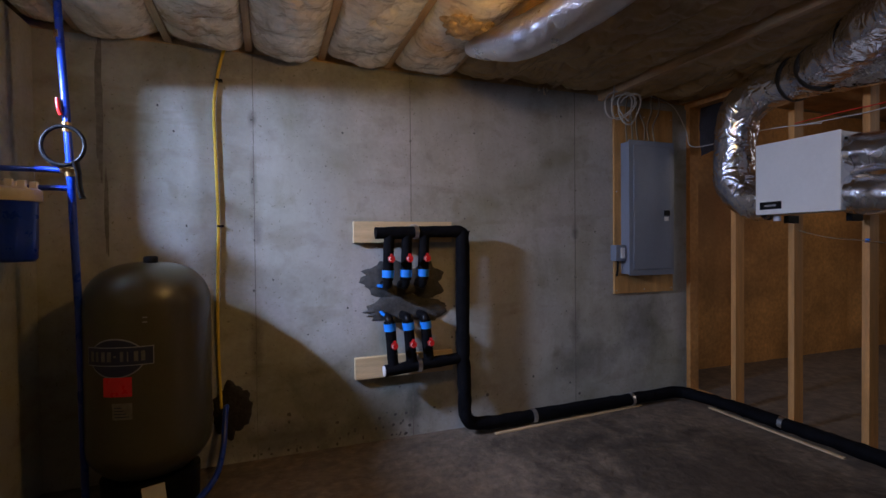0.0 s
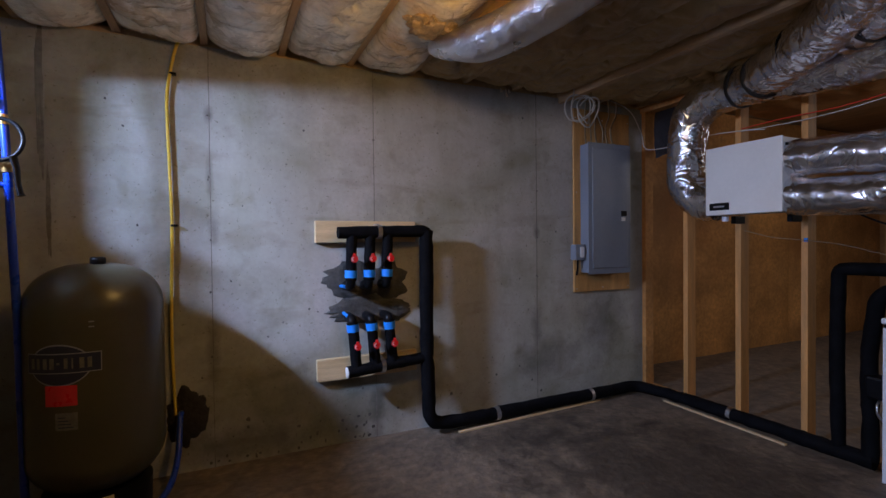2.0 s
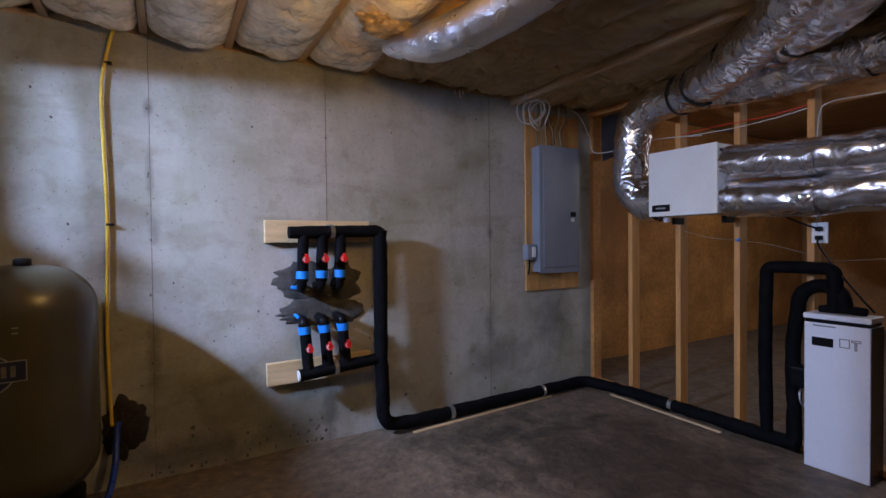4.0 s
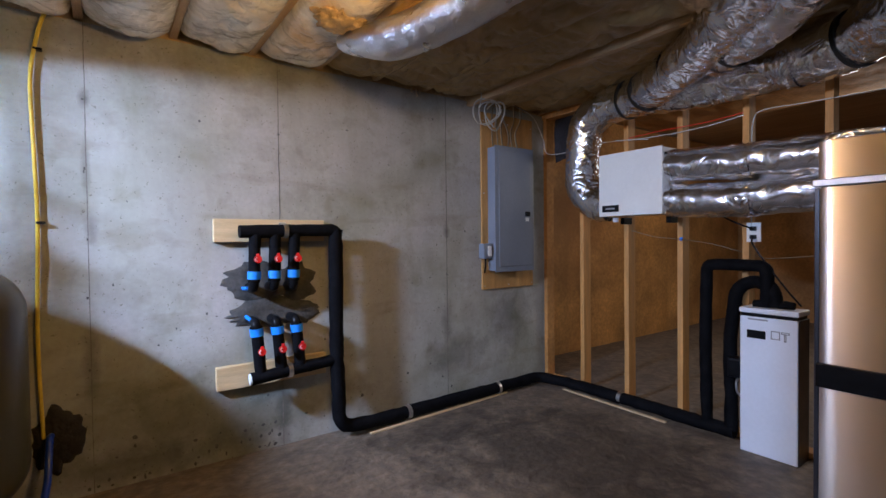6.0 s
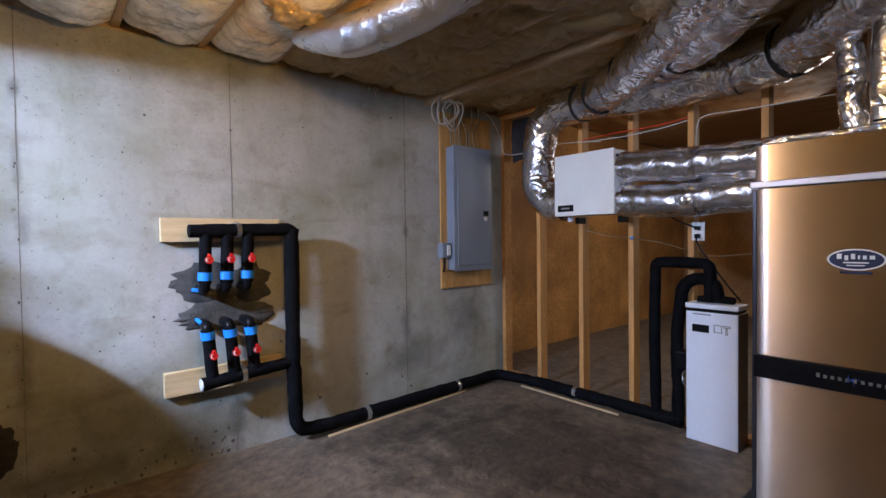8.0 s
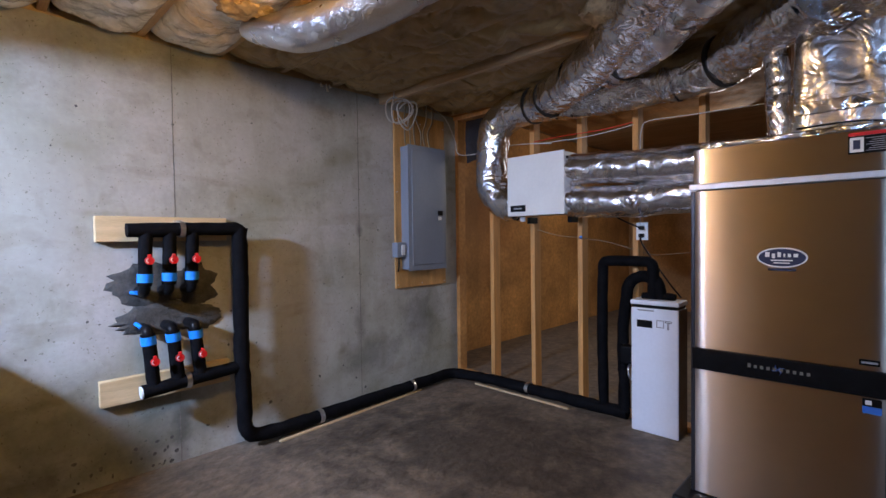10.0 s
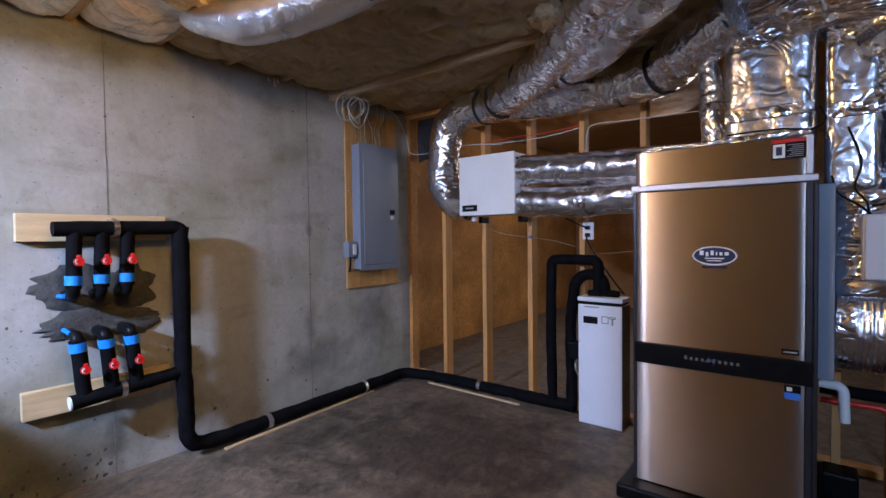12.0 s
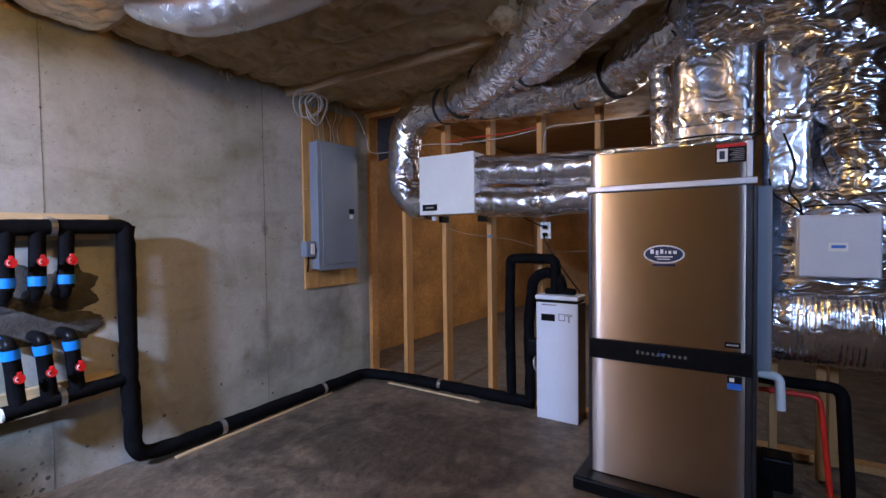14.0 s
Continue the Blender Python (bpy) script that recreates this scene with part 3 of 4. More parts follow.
panel_door = boxed("door", (2.545, YA - 0.126, 1.03), (2.90, YA - 0.1195, 1.955), GREY_PAINT, panel, bevel=0.003)
boxed("latch", (2.83, YA - 0.135, 1.435), (2.885, YA - 0.1262, 1.475), BLACK, panel_door, "black latch")
boxed("sticker", (2.835, YA - 0.1275, 1.395), (2.875, YA - 0.1262, 1.425), PRINT_WHITE, panel_door, "small white sticker", 0)
for z in (1.1, 1.45, 1.86):
    boxed("hinge", (2.538, YA - 0.130, z), (2.548, YA - 0.1262, z + 0.05), GREY_PAINT, panel_door, bevel=0.001)
switch_box = thing("disconnect_box", "small grey box with a pale cover beside the panel", "junction box")
boxed("body", (2.415, YA - 0.085, 1.095), (2.505, YA - 0.020, 1.215), GREY_PAINT, switch_box, bevel=0.006)
boxed("cover", (2.455, YA - 0.092, 1.115), (2.492, YA - 0.0855, 1.195), PLASTIC_WHITE, switch_box, "pale cover plate")
run("conduit", [(2.46, YA - 0.05, 1.095), (2.46, YA - 0.05, 1.03), (2.475, YA - 0.02, 0.98)], 0.007, BLACK, switch_box, corner=0.03)
random.seed(11)
for k in range(6):
    x = 2.54 + 0.055 * k
    pts = [(x, YA - 0.06, 1.98), (x + random.uniform(-0.02, 0.02), YA - 0.05, 2.12), (x + random.uniform(-0.05, 0.05), YA - 0.045, 2.25), (x + random.uniform(-0.1, 0.04), YA - 0.06, 2.42)]
    tagged(tube("feeder_cable", pts, 0.006, TAN_WIRE), "electrical cable rising from the panel", "cable", "panel cables")
coil = thing("cable_coil", "coil of pale cable hanging from the ceiling", "cable coil")
for k in range(4):
    r, ph, tip = 0.085 + 0.03 * random.random() + 0.008 * k, random.uniform(0, 6), random.uniform(-0.35, 0.35)
    cx, cz = 2.34 + 0.035 * k, 2.215 - 0.010 * k
    pts = [(cx + r * (0.95 * math.cos(a) * math.cos(tip) - 0.8 * math.sin(a) * math.sin(tip)), 2.72 + 0.05 * math.sin(a + ph) + 0.02 * math.sin(2 * a + ph), cz + r * (0.8 * math.sin(a) * math.cos(tip) + 0.95 * math.cos(a) * math.sin(tip))) for a in np.linspace(0.9 * k, 0.9 * k + 6.1, 26)]
    tube("cable_loop", pts, 0.0058, WIRE_WHITE, coil)
tube("cable_tail", [(2.30, 2.74, 2.24), (2.32, 2.74, 2.30), (2.33, 2.74, 2.38)], 0.0065, WIRE_WHITE, coil)
tagged(tube("wall_cable", [(2.75, 2.86, 2.36), (3.0, 2.87, 2.30), (3.10, 2.84, 2.12), (3.12, 2.80, 1.98), (3.13, 2.52, 1.965), (3.14, 2.30, 1.985), (3.16, 2.08, 1.975), (3.165, 1.9, 1.95)], 0.0034, WIRE_WHITE), "pale cable slung across the studs", "cable", "stud cables")
tagged(tube("wall_cable", [(3.168, 2.06, 1.97), (3.158, 1.86, 1.96), (3.155, 1.67, 1.955), (3.16, 1.45, 1.965), (3.162, 1.28, 1.985)], 0.0034, WIRE_WHITE), "pale cable slung across the studs", "cable", "stud cables")
tagged(tube("wall_cable", [(3.166, 2.06, 1.985), (3.156, 1.8, 1.99), (3.154, 1.5, 1.985), (3.158, 1.28, 2.0)], 0.003, PEX_RED), "thin red cable across the studs", "cable", "stud cables")
tagged(tube("wall_cable", [(3.16, 1.235, 1.3), (3.158, 1.235, 1.7), (3.157, 1.225, 1.94), (3.157, 1.17, 1.99), (3.155, 1.0, 1.985), (3.155, 0.86, 1.98), (3.157, 0.5, 1.97)], 0.0034, WIRE_WHITE), "pale cable slung across the studs", "cable", "stud cables")
tagged(tube("wall_cable", [(3.15, 2.02, 1.30), (3.145, 1.85, 1.255), (3.145, 1.67, 1.235), (3.26, 1.5, 1.20), (3.32, 1.25, 1.12), (3.16, 1.1, 1.12), (3.12, 0.9, 1.14), (3.10, 0.7, 1.17)], 0.0026, TAN_WIRE), "pale cable slung across the studs", "cable", "stud cables")

# ---- ventilator box and its ducts ----
hrv = thing("ventilator_box", "white enamel heat-recovery ventilator hung on the studs", "ventilator")
boxed("body", (2.8665, 1.622, 1.400), (3.03, 2.080, 1.824), WHITE, hrv, bevel=0.004)
boxed("hanging_bracket", (3.0305, 1.66, 1.50), (3.168, 2.04, 1.78), BLACK, hrv)
hrv_door = boxed("front_door", (2.848, 1.618, 1.398), (2.866, 2.085, 1.828), WHITE, hrv, bevel=0.005)
boxed("nameplate", (2.842, 1.925, 1.428), (2.8475, 2.055, 1.474), BLACK, hrv_door, "black rounded nameplate", 0.002)
boxed("print_bar", (2.8405, 1.955, 1.445), (2.8418, 2.025, 1.456), SILVER_PRINT, hrv_door, "", 0)
for z in (1.44, 1.74):
    boxed("latch", (2.88, 1.610, z), (2.90, 1.6215, z + 0.05), BLACK, hrv, "black side latch")
for y in (1.66, 2.0):
    boxed("mounting_foot", (3.02, y, 1.345), (3.12, y + 0.03, 1.394), BLACK, hrv)
run("drain_nipple", [(2.95, 2.02, 1.394), (2.95, 2.02, 1.36)], 0.02, CONTROL, hrv)


def duct(pts, r, label, seed, mat=None, crumple=0.008, freq=7.0, flat=1.0, seg=44, straps=(), tapes=(0.03, 0.5, 0.97), step=0.018):
    line = spline(pts, step)
    fn = r if callable(r) else (lambda u: r * (1 + 0.05 * noise.noise(Vector((u * 9, seed, 0)))))
    ob = tagged(part("flex_duct", sweep(bmesh.new(), line, fn, seg, crumple, freq, flat, True, seed), mat or FOIL, None, "", True), label, "duct", "foil ducts")
    for u in straps:
        i = int(u * (len(line) - 1))
        d = (line[i + 1] - line[i - 1]).normalized()
        ring_band("strap", line[i] - d * 0.011, line[i] + d * 0.011, fn(u) * 1.045, STRAP, ob, "black strap", 40)
    for u in tapes:
        i = max(1, min(len(line) - 2, int(u * (len(line) - 1))))
        d = (line[i + 1] - line[i - 1]).normalized()
        part("tape_band", sweep(bmesh.new(), [line[i] - d * 0.03, line[i] - d * 0.01, line[i] + d * 0.01, line[i] + d * 0.03], fn(u) * 1.0 + crumple * 0.3, seg, crumple * 0.6, freq * 1.4, flat, False, seed + 3), FOIL, ob, "", True)
    return ob


duct([(2.99, 2.09, 1.50), (2.99, 2.22, 1.52), (2.99, 2.33, 1.66), (2.99, 2.33, 1.90), (2.98, 2.28, 2.10), (2.97, 2.10, 2.195), (2.93, 1.85, 2.195), (2.80, 1.62, 2.20), (2.62, 1.36, 2.215), (2.42, 1.12, 2.23), (2.20, 0.90, 2.24), (1.9, 0.62, 2.25), (1.5, 0.25, 2.26)],
     0.128, "crinkled foil flexible duct strapped under the ceiling", 1.0, straps=(0.345, 0.405))
duct([(2.97, 1.86, 2.19), (2.97, 1.6, 2.17), (2.96, 1.36, 2.165), (2.95, 1.08, 2.17), (2.93, 0.86, 2.16), (2.86, 0.66, 2.17), (2.70, 0.50, 2.20), (2.55, 0.36, 2.21), (2.42, 0.22, 2.22)],
     lambda u: 0.108 + 0.028 * min(1, u * 3), "crinkled foil flexible duct along the studs", 4.0, straps=(0.66,))
duct([(2.62, 1.20, 2.20), (2.42, 0.93, 2.19), (2.22, 0.73, 2.19), (2.0, 0.52, 2.20), (1.6, 0.12, 2.22)], 0.11, "drawn grey foil duct strapped under the ceiling", 6.0, FOIL_SOFT, 0.010, straps=(0.12,))
duct([(0.958, 2.195, 2.225), (1.023, 2.083, 2.203), (1.088, 1.934, 2.180), (1.135, 1.767, 2.171), (1.167, 1.60, 2.175), (1.19, 1.395, 2.185), (1.21, 0.93, 2.20)], lambda u: 0.032 + 0.063 * min(1, u * 4.5) ** 0.7, "large silver flexible duct below the kraft insulation", 9.0, SLEEVE, 0.004, tapes=())
duct([(2.96, 1.625, 1.700), (2.96, 1.50, 1.695), (2.95, 1.2, 1.675), (2.94, 0.95, 1.665), (2.92, 0.685, 1.655)], 0.103, "shiny foil-wrapped duct from the ventilator", 12.0, FOIL_FLAT, 0.008, 6.0)
duct([(2.96, 1.625, 1.490), (2.96, 1.50, 1.475), (2.95, 1.2, 1.463), (2.94, 0.95, 1.475), (2.92, 0.685, 1.48)], 0.103, "shiny foil-wrapped duct from the ventilator", 15.0, FOIL_FLAT, 0.008, 6.0)
tagged(part("insulation_tuft", sweep(bmesh.new(), spline([(2.02, 0.92, 2.34), (2.10, 1.0, 2.315), (2.2, 1.1, 2.33)], 0.02), lambda u: 0.02 + 0.06 * math.sin(u * 3.1), 20, 0.03, 14), TUFT, None, "", True), "loose orange fibreglass tuft at the ceiling", "insulation")


bm = bmesh.new()
bmesh.ops.create_icosphere(bm, subdivisions=4, radius=1.0)
for v in bm.verts:
    w = 1 + 0.35 * noise.noise(v.co * 3) + 0.2 * noise.noise(v.co * 8)
    v.co = Vector((0.90 + v.co.x * 0.11 * w, 2.06 + v.co.y * 0.12 * w, 2.285 + v.co.z * 0.05 * w))
tagged(part("insulation_tuft", bm, TUFT, None, "", True), "orange fibreglass bursting through torn film", "insulation")

for x, z in ((1.80, 2.312), (1.845, 2.285), (1.87, 2.315)):
    tagged(part("foam_drip", sweep(bmesh.new(), [Vector((x, 2.905, 2.34)), Vector((x, 2.90, (z + 2.34) / 2)), Vector((x + 0.004, 2.897, z))], lambda u: 0.003 + 0.006 * u, 10, 0.003, 40), CREAM, None, "", True), "small pale foam drip at the wall's top", "foam drip", "foam drips")
tagged(boxed("cable_staple", (3.160, 1.655, 1.225), (3.172, 1.675, 1.247), BLUE_TAPE), "small blue cable staple on a stud", "staple")

# outlet on a stud
outlet = thing("wall_outlet", "white double outlet on a stud with black plugs", "outlet")
boxed("plate", (3.158, 1.185, 1.215), (3.169, 1.262, 1.332), PLASTIC_WHITE, outlet)
for z in (1.245, 1.295):
    boxed("plug", (3.125, 1.205, z - 0.013), (3.1578, 1.235, z + 0.013), BLACK, outlet, "black plug", 0.005)
tube("cord", [(3.13, 1.22, 1.295), (3.10, 1.27, 1.32), (3.10, 1.34, 1.355), (3.12, 1.42, 1.40)], 0.005, BLACK, outlet)
tube("cord", [(3.13, 1.22, 1.245), (3.09, 1.20, 1.20), (3.08, 1.12, 1.08), (3.08, 1.02, 0.94), (3.09, 0.96, 0.86)], 0.005, BLACK, outlet)

# ---- pump station beside the studs ----
pump = thing("pump_station", "slim white pump cabinet with black insulated pipes", "pump cabinet")
pump_body = boxed("body", (3.0, 0.948, 0.002), (3.155, 1.232, 0.79), WHITE_COOL, pump, bevel=0.005)
boxed("dark_side", (3.006, 0.944, 0.004), (3.155, 0.9475, 0.79), DARK_TRIM, pump, "dark side panel", 0.001)
boxed("gap_band", (3.004, 0.952, 0.7905), (3.152, 1.228, 0.81), BLACK, pump, "", 0.001)
boxed("lid", (2.994, 0.942, 0.8105), (3.158, 1.236, 0.84), WHITE_COOL, pump, bevel=0.006)
boxed("display", (2.997, 1.100, 0.668), (2.9998, 1.195, 0.714), BLACK, pump_body, "small black display", 0.001)
for y0, y1, z0, z1 in ((1.03, 1.075, 0.675, 0.722), (0.985, 1.025, 0.708, 0.722), (1.0, 1.012, 0.668, 0.708)):
    bm = bmesh.new()
    w = 0.005
    for lo, hi in (((y0, z0), (y1, z0 + w)), ((y0, z1 - w), (y1, z1)), ((y0, z0 + w), (y0 + w, z1 - w)), ((y1 - w, z0 + w), (y1, z1 - w))):
        box(bm, (2.998, lo[0], lo[1]), (2.9999, hi[0], hi[1]))
    part("logo_outline", bm, SILVER_PRINT, pump_body, "grey outlined emblem")
boxed("print_bar", (2.9985, 1.09, 0.772), (2.9998, 1.19, 0.780), SILVER_PRINT, pump_body, "", 0)
run("supply_pipe", [(3.10, 1.465, 0.06), (3.10, 1.475, 0.6), (3.09, 1.462, 1.078), (3.085, 1.125, 1.078), (3.085, 1.125, 0.842)], 0.035, FOAM, pump, corner=0.05, crumple=0.004)
run("return_pipe", [(3.10, 1.32, 0.06), (3.12, 1.33, 0.3), (3.13, 1.345, 0.6), (3.12, 1.30, 0.93), (3.12, 1.22, 0.985), (3.10, 1.10, 0.96), (3.09, 1.08, 0.842)], 0.038, FOAM, pump, corner=0.06, crumple=0.004)
part("top_collar", sweep(bmesh.new(), spline([(3.08, 1.19, 0.852), (3.085, 1.1, 0.862), (3.085, 0.99, 0.855)], 0.02), 0.022, 14, 0.008), FOAM, pump, "", True)
boxed("pump_motor", (3.05, 1.234, 0.40), (3.15, 1.33, 0.52), BLACK, pump, bevel=0.015)
run("pressure_port", [(3.06, 1.255, 0.30), (3.03, 1.262, 0.33), (3.04, 1.27, 0.38), (3.07, 1.27, 0.40)], 0.006, ZINC, pump)

# ---- heat pump ----
UX, UY0, UY1 = 2.335, -0.008, 0.678
heat_pump = thing("heat_pump", "tall stainless steel geothermal heat pump on a black pad", "heat pump")
boxed("cabinet", (UX + 0.016, UY0 + 0.012, 0.07), (UX + 0.66, UY1 - 0.012, 1.46), TRIM, heat_pump)
boxed("plenum_base", (UX + 0.02, UY0 + 0.014, 1.4605), (UX + 0.66, UY1 - 0.014, 1.628), TRIM, heat_pump)


def steel_panel(name, y0, y1, z0, z1, x):
    """A brushed sheet whose upright edges roll back."""
    def fn(u, v):
        y = y1 + (y0 - y1) * u
        e = min(u, 1 - u) * (y1 - y0)
        w = 0.045 + 0.022 * math.sin(v * 2.6 + 0.3) * (z0 < 0.5)
        roll = 0.0032 * max(0.0, 1 - e / w) ** 2.0
        dent = 0.0001 * noise.noise(Vector((y * 2, v * 2.5, z0)))
        return Vector((x + roll + dent, y, z0 + (z1 - z0) * v))
    return sheet(name, fn, 120, 16, STEEL, heat_pump, "brushed stainless panel", 0.003)


top_panel = steel_panel("top_panel", UY0 + 0.038, UY1 - 0.006, 1.476, 1.626, UX + 0.004)
upper_door = steel_panel("upper_door", UY0 + 0.038, UY1 - 0.012, 0.738, 1.440, UX - 0.004)
lower_door = steel_panel("lower_door", UY0 + 0.038, UY1 - 0.012, 0.075, 0.638, UX - 0.004)
accent_band = boxed("accent_band", (UX - 0.014, UY0 + 0.012, 0.640), (UX + 0.012, UY1 - 0.003, 0.736), BLACK, heat_pump, "glossy black band")
boxed("trim_strip", (UX - 0.018, UY0 - 0.002, 1.446), (UX + 0.016, UY1 + 0.008, 1.472), PALE_TRIM, heat_pump, "pale aluminium strip", 0.003)
boxed("corner_post", (UX - 0.002, UY1 - 0.011, 0.07), (UX + 0.04, UY1 + 0.006, 1.441), DARK_TRIM, heat_pump, "", 0.004)
boxed("corner_post", (UX - 0.004, UY0 + 0.012, 0.07), (UX + 0.015, UY0 + 0.036, 1.441), DARK_TRIM, heat_pump, "", 0.004)
boxed("corner_post", (UX - 0.004, UY0 - 0.004, 0.07), (UX + 0.03, UY0 + 0.0115, 1.441), DARK_TRIM, heat_pump, "", 0.004)
boxed("corner_post", (UX + 0.0, UY0 + 0.014, 1.475), (UX + 0.0195, UY0 + 0.036, 1.628), PALE_TRIM, heat_pump, "", 0.003)
boxed("rubber_pad", (UX - 0.10, UY0 - 0.07, 0.001), (UX + 0.74, UY1 + 0.06, 0.069), BLACK, heat_pump, "black rubber pad", 0.012)
boxed("filter_rack", (UX + 0.05, UY0 - 0.055, 0.66), (UX + 0.62, UY0 + 0.0115, 1.438), GREY_PAINT, heat_pump, "grey filter rack", 0.004)


def oval(bm, x, yc, zc, ry, rz, th, n=36):
    a = [bm.verts.new((x, yc + ry * math.cos(2 * math.pi * i / n), zc + rz * math.sin(2 * math.pi * i / n))) for i in range(n)]
    b = [bm.verts.new((x + th, v.co.y, v.co.z)) for v in a]
    bm.faces.new(a)
    bm.faces.new(b[::-1])
    for i in range(n):
        bm.faces.new((a[i], b[i], b[(i + 1) % n], a[(i + 1) % n]))
    return bm


LX = UX - 0.0075
part("emblem_rim", oval(bmesh.new(), LX, 0.342, 1.150, 0.085, 0.041, 0.0035), PRINT_WHITE, upper_door, "white oval emblem rim")
part("emblem", oval(bmesh.new(), LX - 0.0008, 0.342, 1.150, 0.079, 0.0355, 0.0006), NAVY, upper_door, "navy oval emblem")
for y0, y1, z0, z1 in ((0.381, 0.400, 1.152, 1.172), (0.362, 0.377, 1.147, 1.166), (0.342, 0.358, 1.152, 1.172), (0.328, 0.338, 1.152, 1.166), (0.309, 0.324, 1.152, 1.166), (0.286, 0.305, 1.152, 1.166)):
    boxed("print_bar", (LX - 0.0016, y0 + 0.002, z0), (LX - 0.0009, y1 - 0.002, z1), PRINT_WHITE, upper_door, "", 0)
boxed("print_bar", (LX - 0.0016, 0.305, 1.136), (LX - 0.0009, 0.379, 1.141), PRINT_WHITE, upper_door, "", 0)
boxed("print_bar", (LX - 0.0016, 0.315, 1.126), (LX - 0.0009, 0.369, 1.130), PRINT_WHITE, upper_door, "", 0)
boxed("print_bar", (LX, 0.295, 1.096), (LX + 0.003, 0.389, 1.106), NAVY, upper_door, "", 0)
boxed("warning_sticker", (UX - 0.001, 0.030, 1.540), (UX + 0.003, 0.140, 1.605), BLACK, top_panel, "black warning sticker", 0)
boxed("sticker_header", (UX - 0.002, 0.030, 1.6055), (UX + 0.003, 0.140, 1.618), RED, top_panel, "red sticker header", 0)
boxed("sticker_field", (UX - 0.002, 0.096, 1.545), (UX - 0.0011, 0.136, 1.600), PRINT_WHITE, top_panel, "", 0)
boxed("sticker_mark", (UX - 0.003, 0.106, 1.556), (UX - 0.0021, 0.126, 1.590), NAVY, top_panel, "", 0)
for k in range(7):
    boxed("print_bar", (UX - 0.002, 0.036, 1.548 + k * 0.0075), (UX - 0.0011, 0.090 - 0.008 * (k % 3), 1.5505 + k * 0.0075), SILVER_PRINT, top_panel, "", 0)
for k in range(10):
    y = 0.458 - 0.0222 * k
    boxed("print_bar", (UX - 0.0152, y - 0.011, 0.684), (UX - 0.0141, y, 0.697 if k else 0.701), FADED, accent_band, "", 0)
bm = bmesh.new()
for k in range(4):
    u = k * math.pi / 2 + 0.35
    sweep(bm, [Vector((UX - 0.0148, 0.352 + r * math.cos(u + r * 38), 0.692 + 0.8 * r * math.sin(u + r * 38))) for r in np.linspace(0.002, 0.027, 9)], lambda q: 0.0006 + 0.0034 * (1 - q), 6, flat=0.3)
part("swirl_mark", bm, PRINT_BLUE, accent_band, "blue swirl mark", True)
boxed("rating_label", (LX, 0.046, 0.756), (LX + 0.003, 0.104, 0.778), BLACK, upper_door, "", 0)
boxed("print_bar", (LX - 0.0012, 0.052, 0.763), (LX - 0.0001, 0.098, 0.771), SILVER_PRINT, upper_door, "", 0)
boxed("energy_label", (LX, 0.040, 0.605), (LX + 0.003, 0.094, 0.634), BLACK, lower_door, "", 0)
boxed("energy_label_foot", (LX, 0.040, 0.578), (LX + 0.003, 0.094, 0.6045), PRINT_BLUE, lower_door, "blue energy label", 0)
boxed("print_bar", (LX - 0.0012, 0.068, 0.611), (LX - 0.0001, 0.086, 0.627), PRINT_WHITE, lower_door, "", 0)

# ---- supply plenum, return duct and what hangs on it ----
def foil_box(name, lo, hi, r, label, seed, crumple=0.008, mat=None):
    """A foil-wrapped rectangular duct with soft, dented faces."""
    bm = bmesh.new()
    box(bm, lo, hi)
    bmesh.ops.subdivide_edges(bm, edges=bm.edges[:], cuts=26, use_grid_fill=True)
    c = (Vector(lo) + Vector(hi)) / 2
    h = (Vector(hi) - Vector(lo)) / 2
    for v in bm.verts:
        q = v.co - c
        inner = Vector([max(-h[i] + r, min(h[i] - r, q[i])) for i in range(3)])
        o = q - inner
        q = inner + (o.normalized() * min(r, o.length) if o.length > 1e-6 else o)
        n = q.normalized()
        w = noise.noise((c + q) * 8 + Vector((seed, 0, 0)))
        w2 = noise.noise((c + q) * 20 + Vector((0, seed, 0)))
        v.co = c + q + n * crumple * (0.5 - abs(w) * 2 + 0.5 * (0.4 - abs(w2) * 2))
    return tagged(part(name, bm, mat or FOIL, None, "", True), label, "duct", "foil ducts")


plenum = foil_box("supply_plenum", (2.46, -0.005, 1.628), (2.93, 0.33, 2.12), 0.05, "foil-wrapped supply plenum on top of the heat pump", 3.0, 0.006, FOIL_FLAT)
boxed("tape_band", (2.449, 0.004, 1.735), (2.4545, 0.322, 1.785), FOIL, plenum, "foil tape across the front")
foil_box("plenum_flange", (2.37, 0.012, 1.6285), (2.96, 0.655, 1.66), 0.012, "crumpled foil lining over the heat pump's top", 7.0, 0.012)
duct([(2.66, 0.40, 1.64), (2.66, 0.405, 1.8), (2.67, 0.41, 2.0), (2.70, 0.45, 2.16)], 0.05, "small foil duct rising beside the plenum", 21.0, seg=28, crumple=0.008)
duct([(2.60, 0.25, 2.16), (2.52, 0.05, 2.22), (2.50, -0.16, 2.16), (2.54, -0.30, 1.95), (2.56, -0.36, 1.7), (2.58, -0.38, 1.40)], 0.165, "large foil-wrapped return duct bending down", 25.0, FOIL_ROUGH, crumple=0.030, freq=5.0, seg=72)
drop = foil_box("return_drop", (2.46, -0.20, 1.40), (2.72, -0.028, 2.14), 0.03, "tall foil-wrapped return duct beside the plenum", 29.0, 0.005, FOIL_FLAT)
boxed("tape_band", (2.450, -0.188, 1.70), (2.4555, -0.040, 1.76), FOIL, drop, "foil tape across the front")
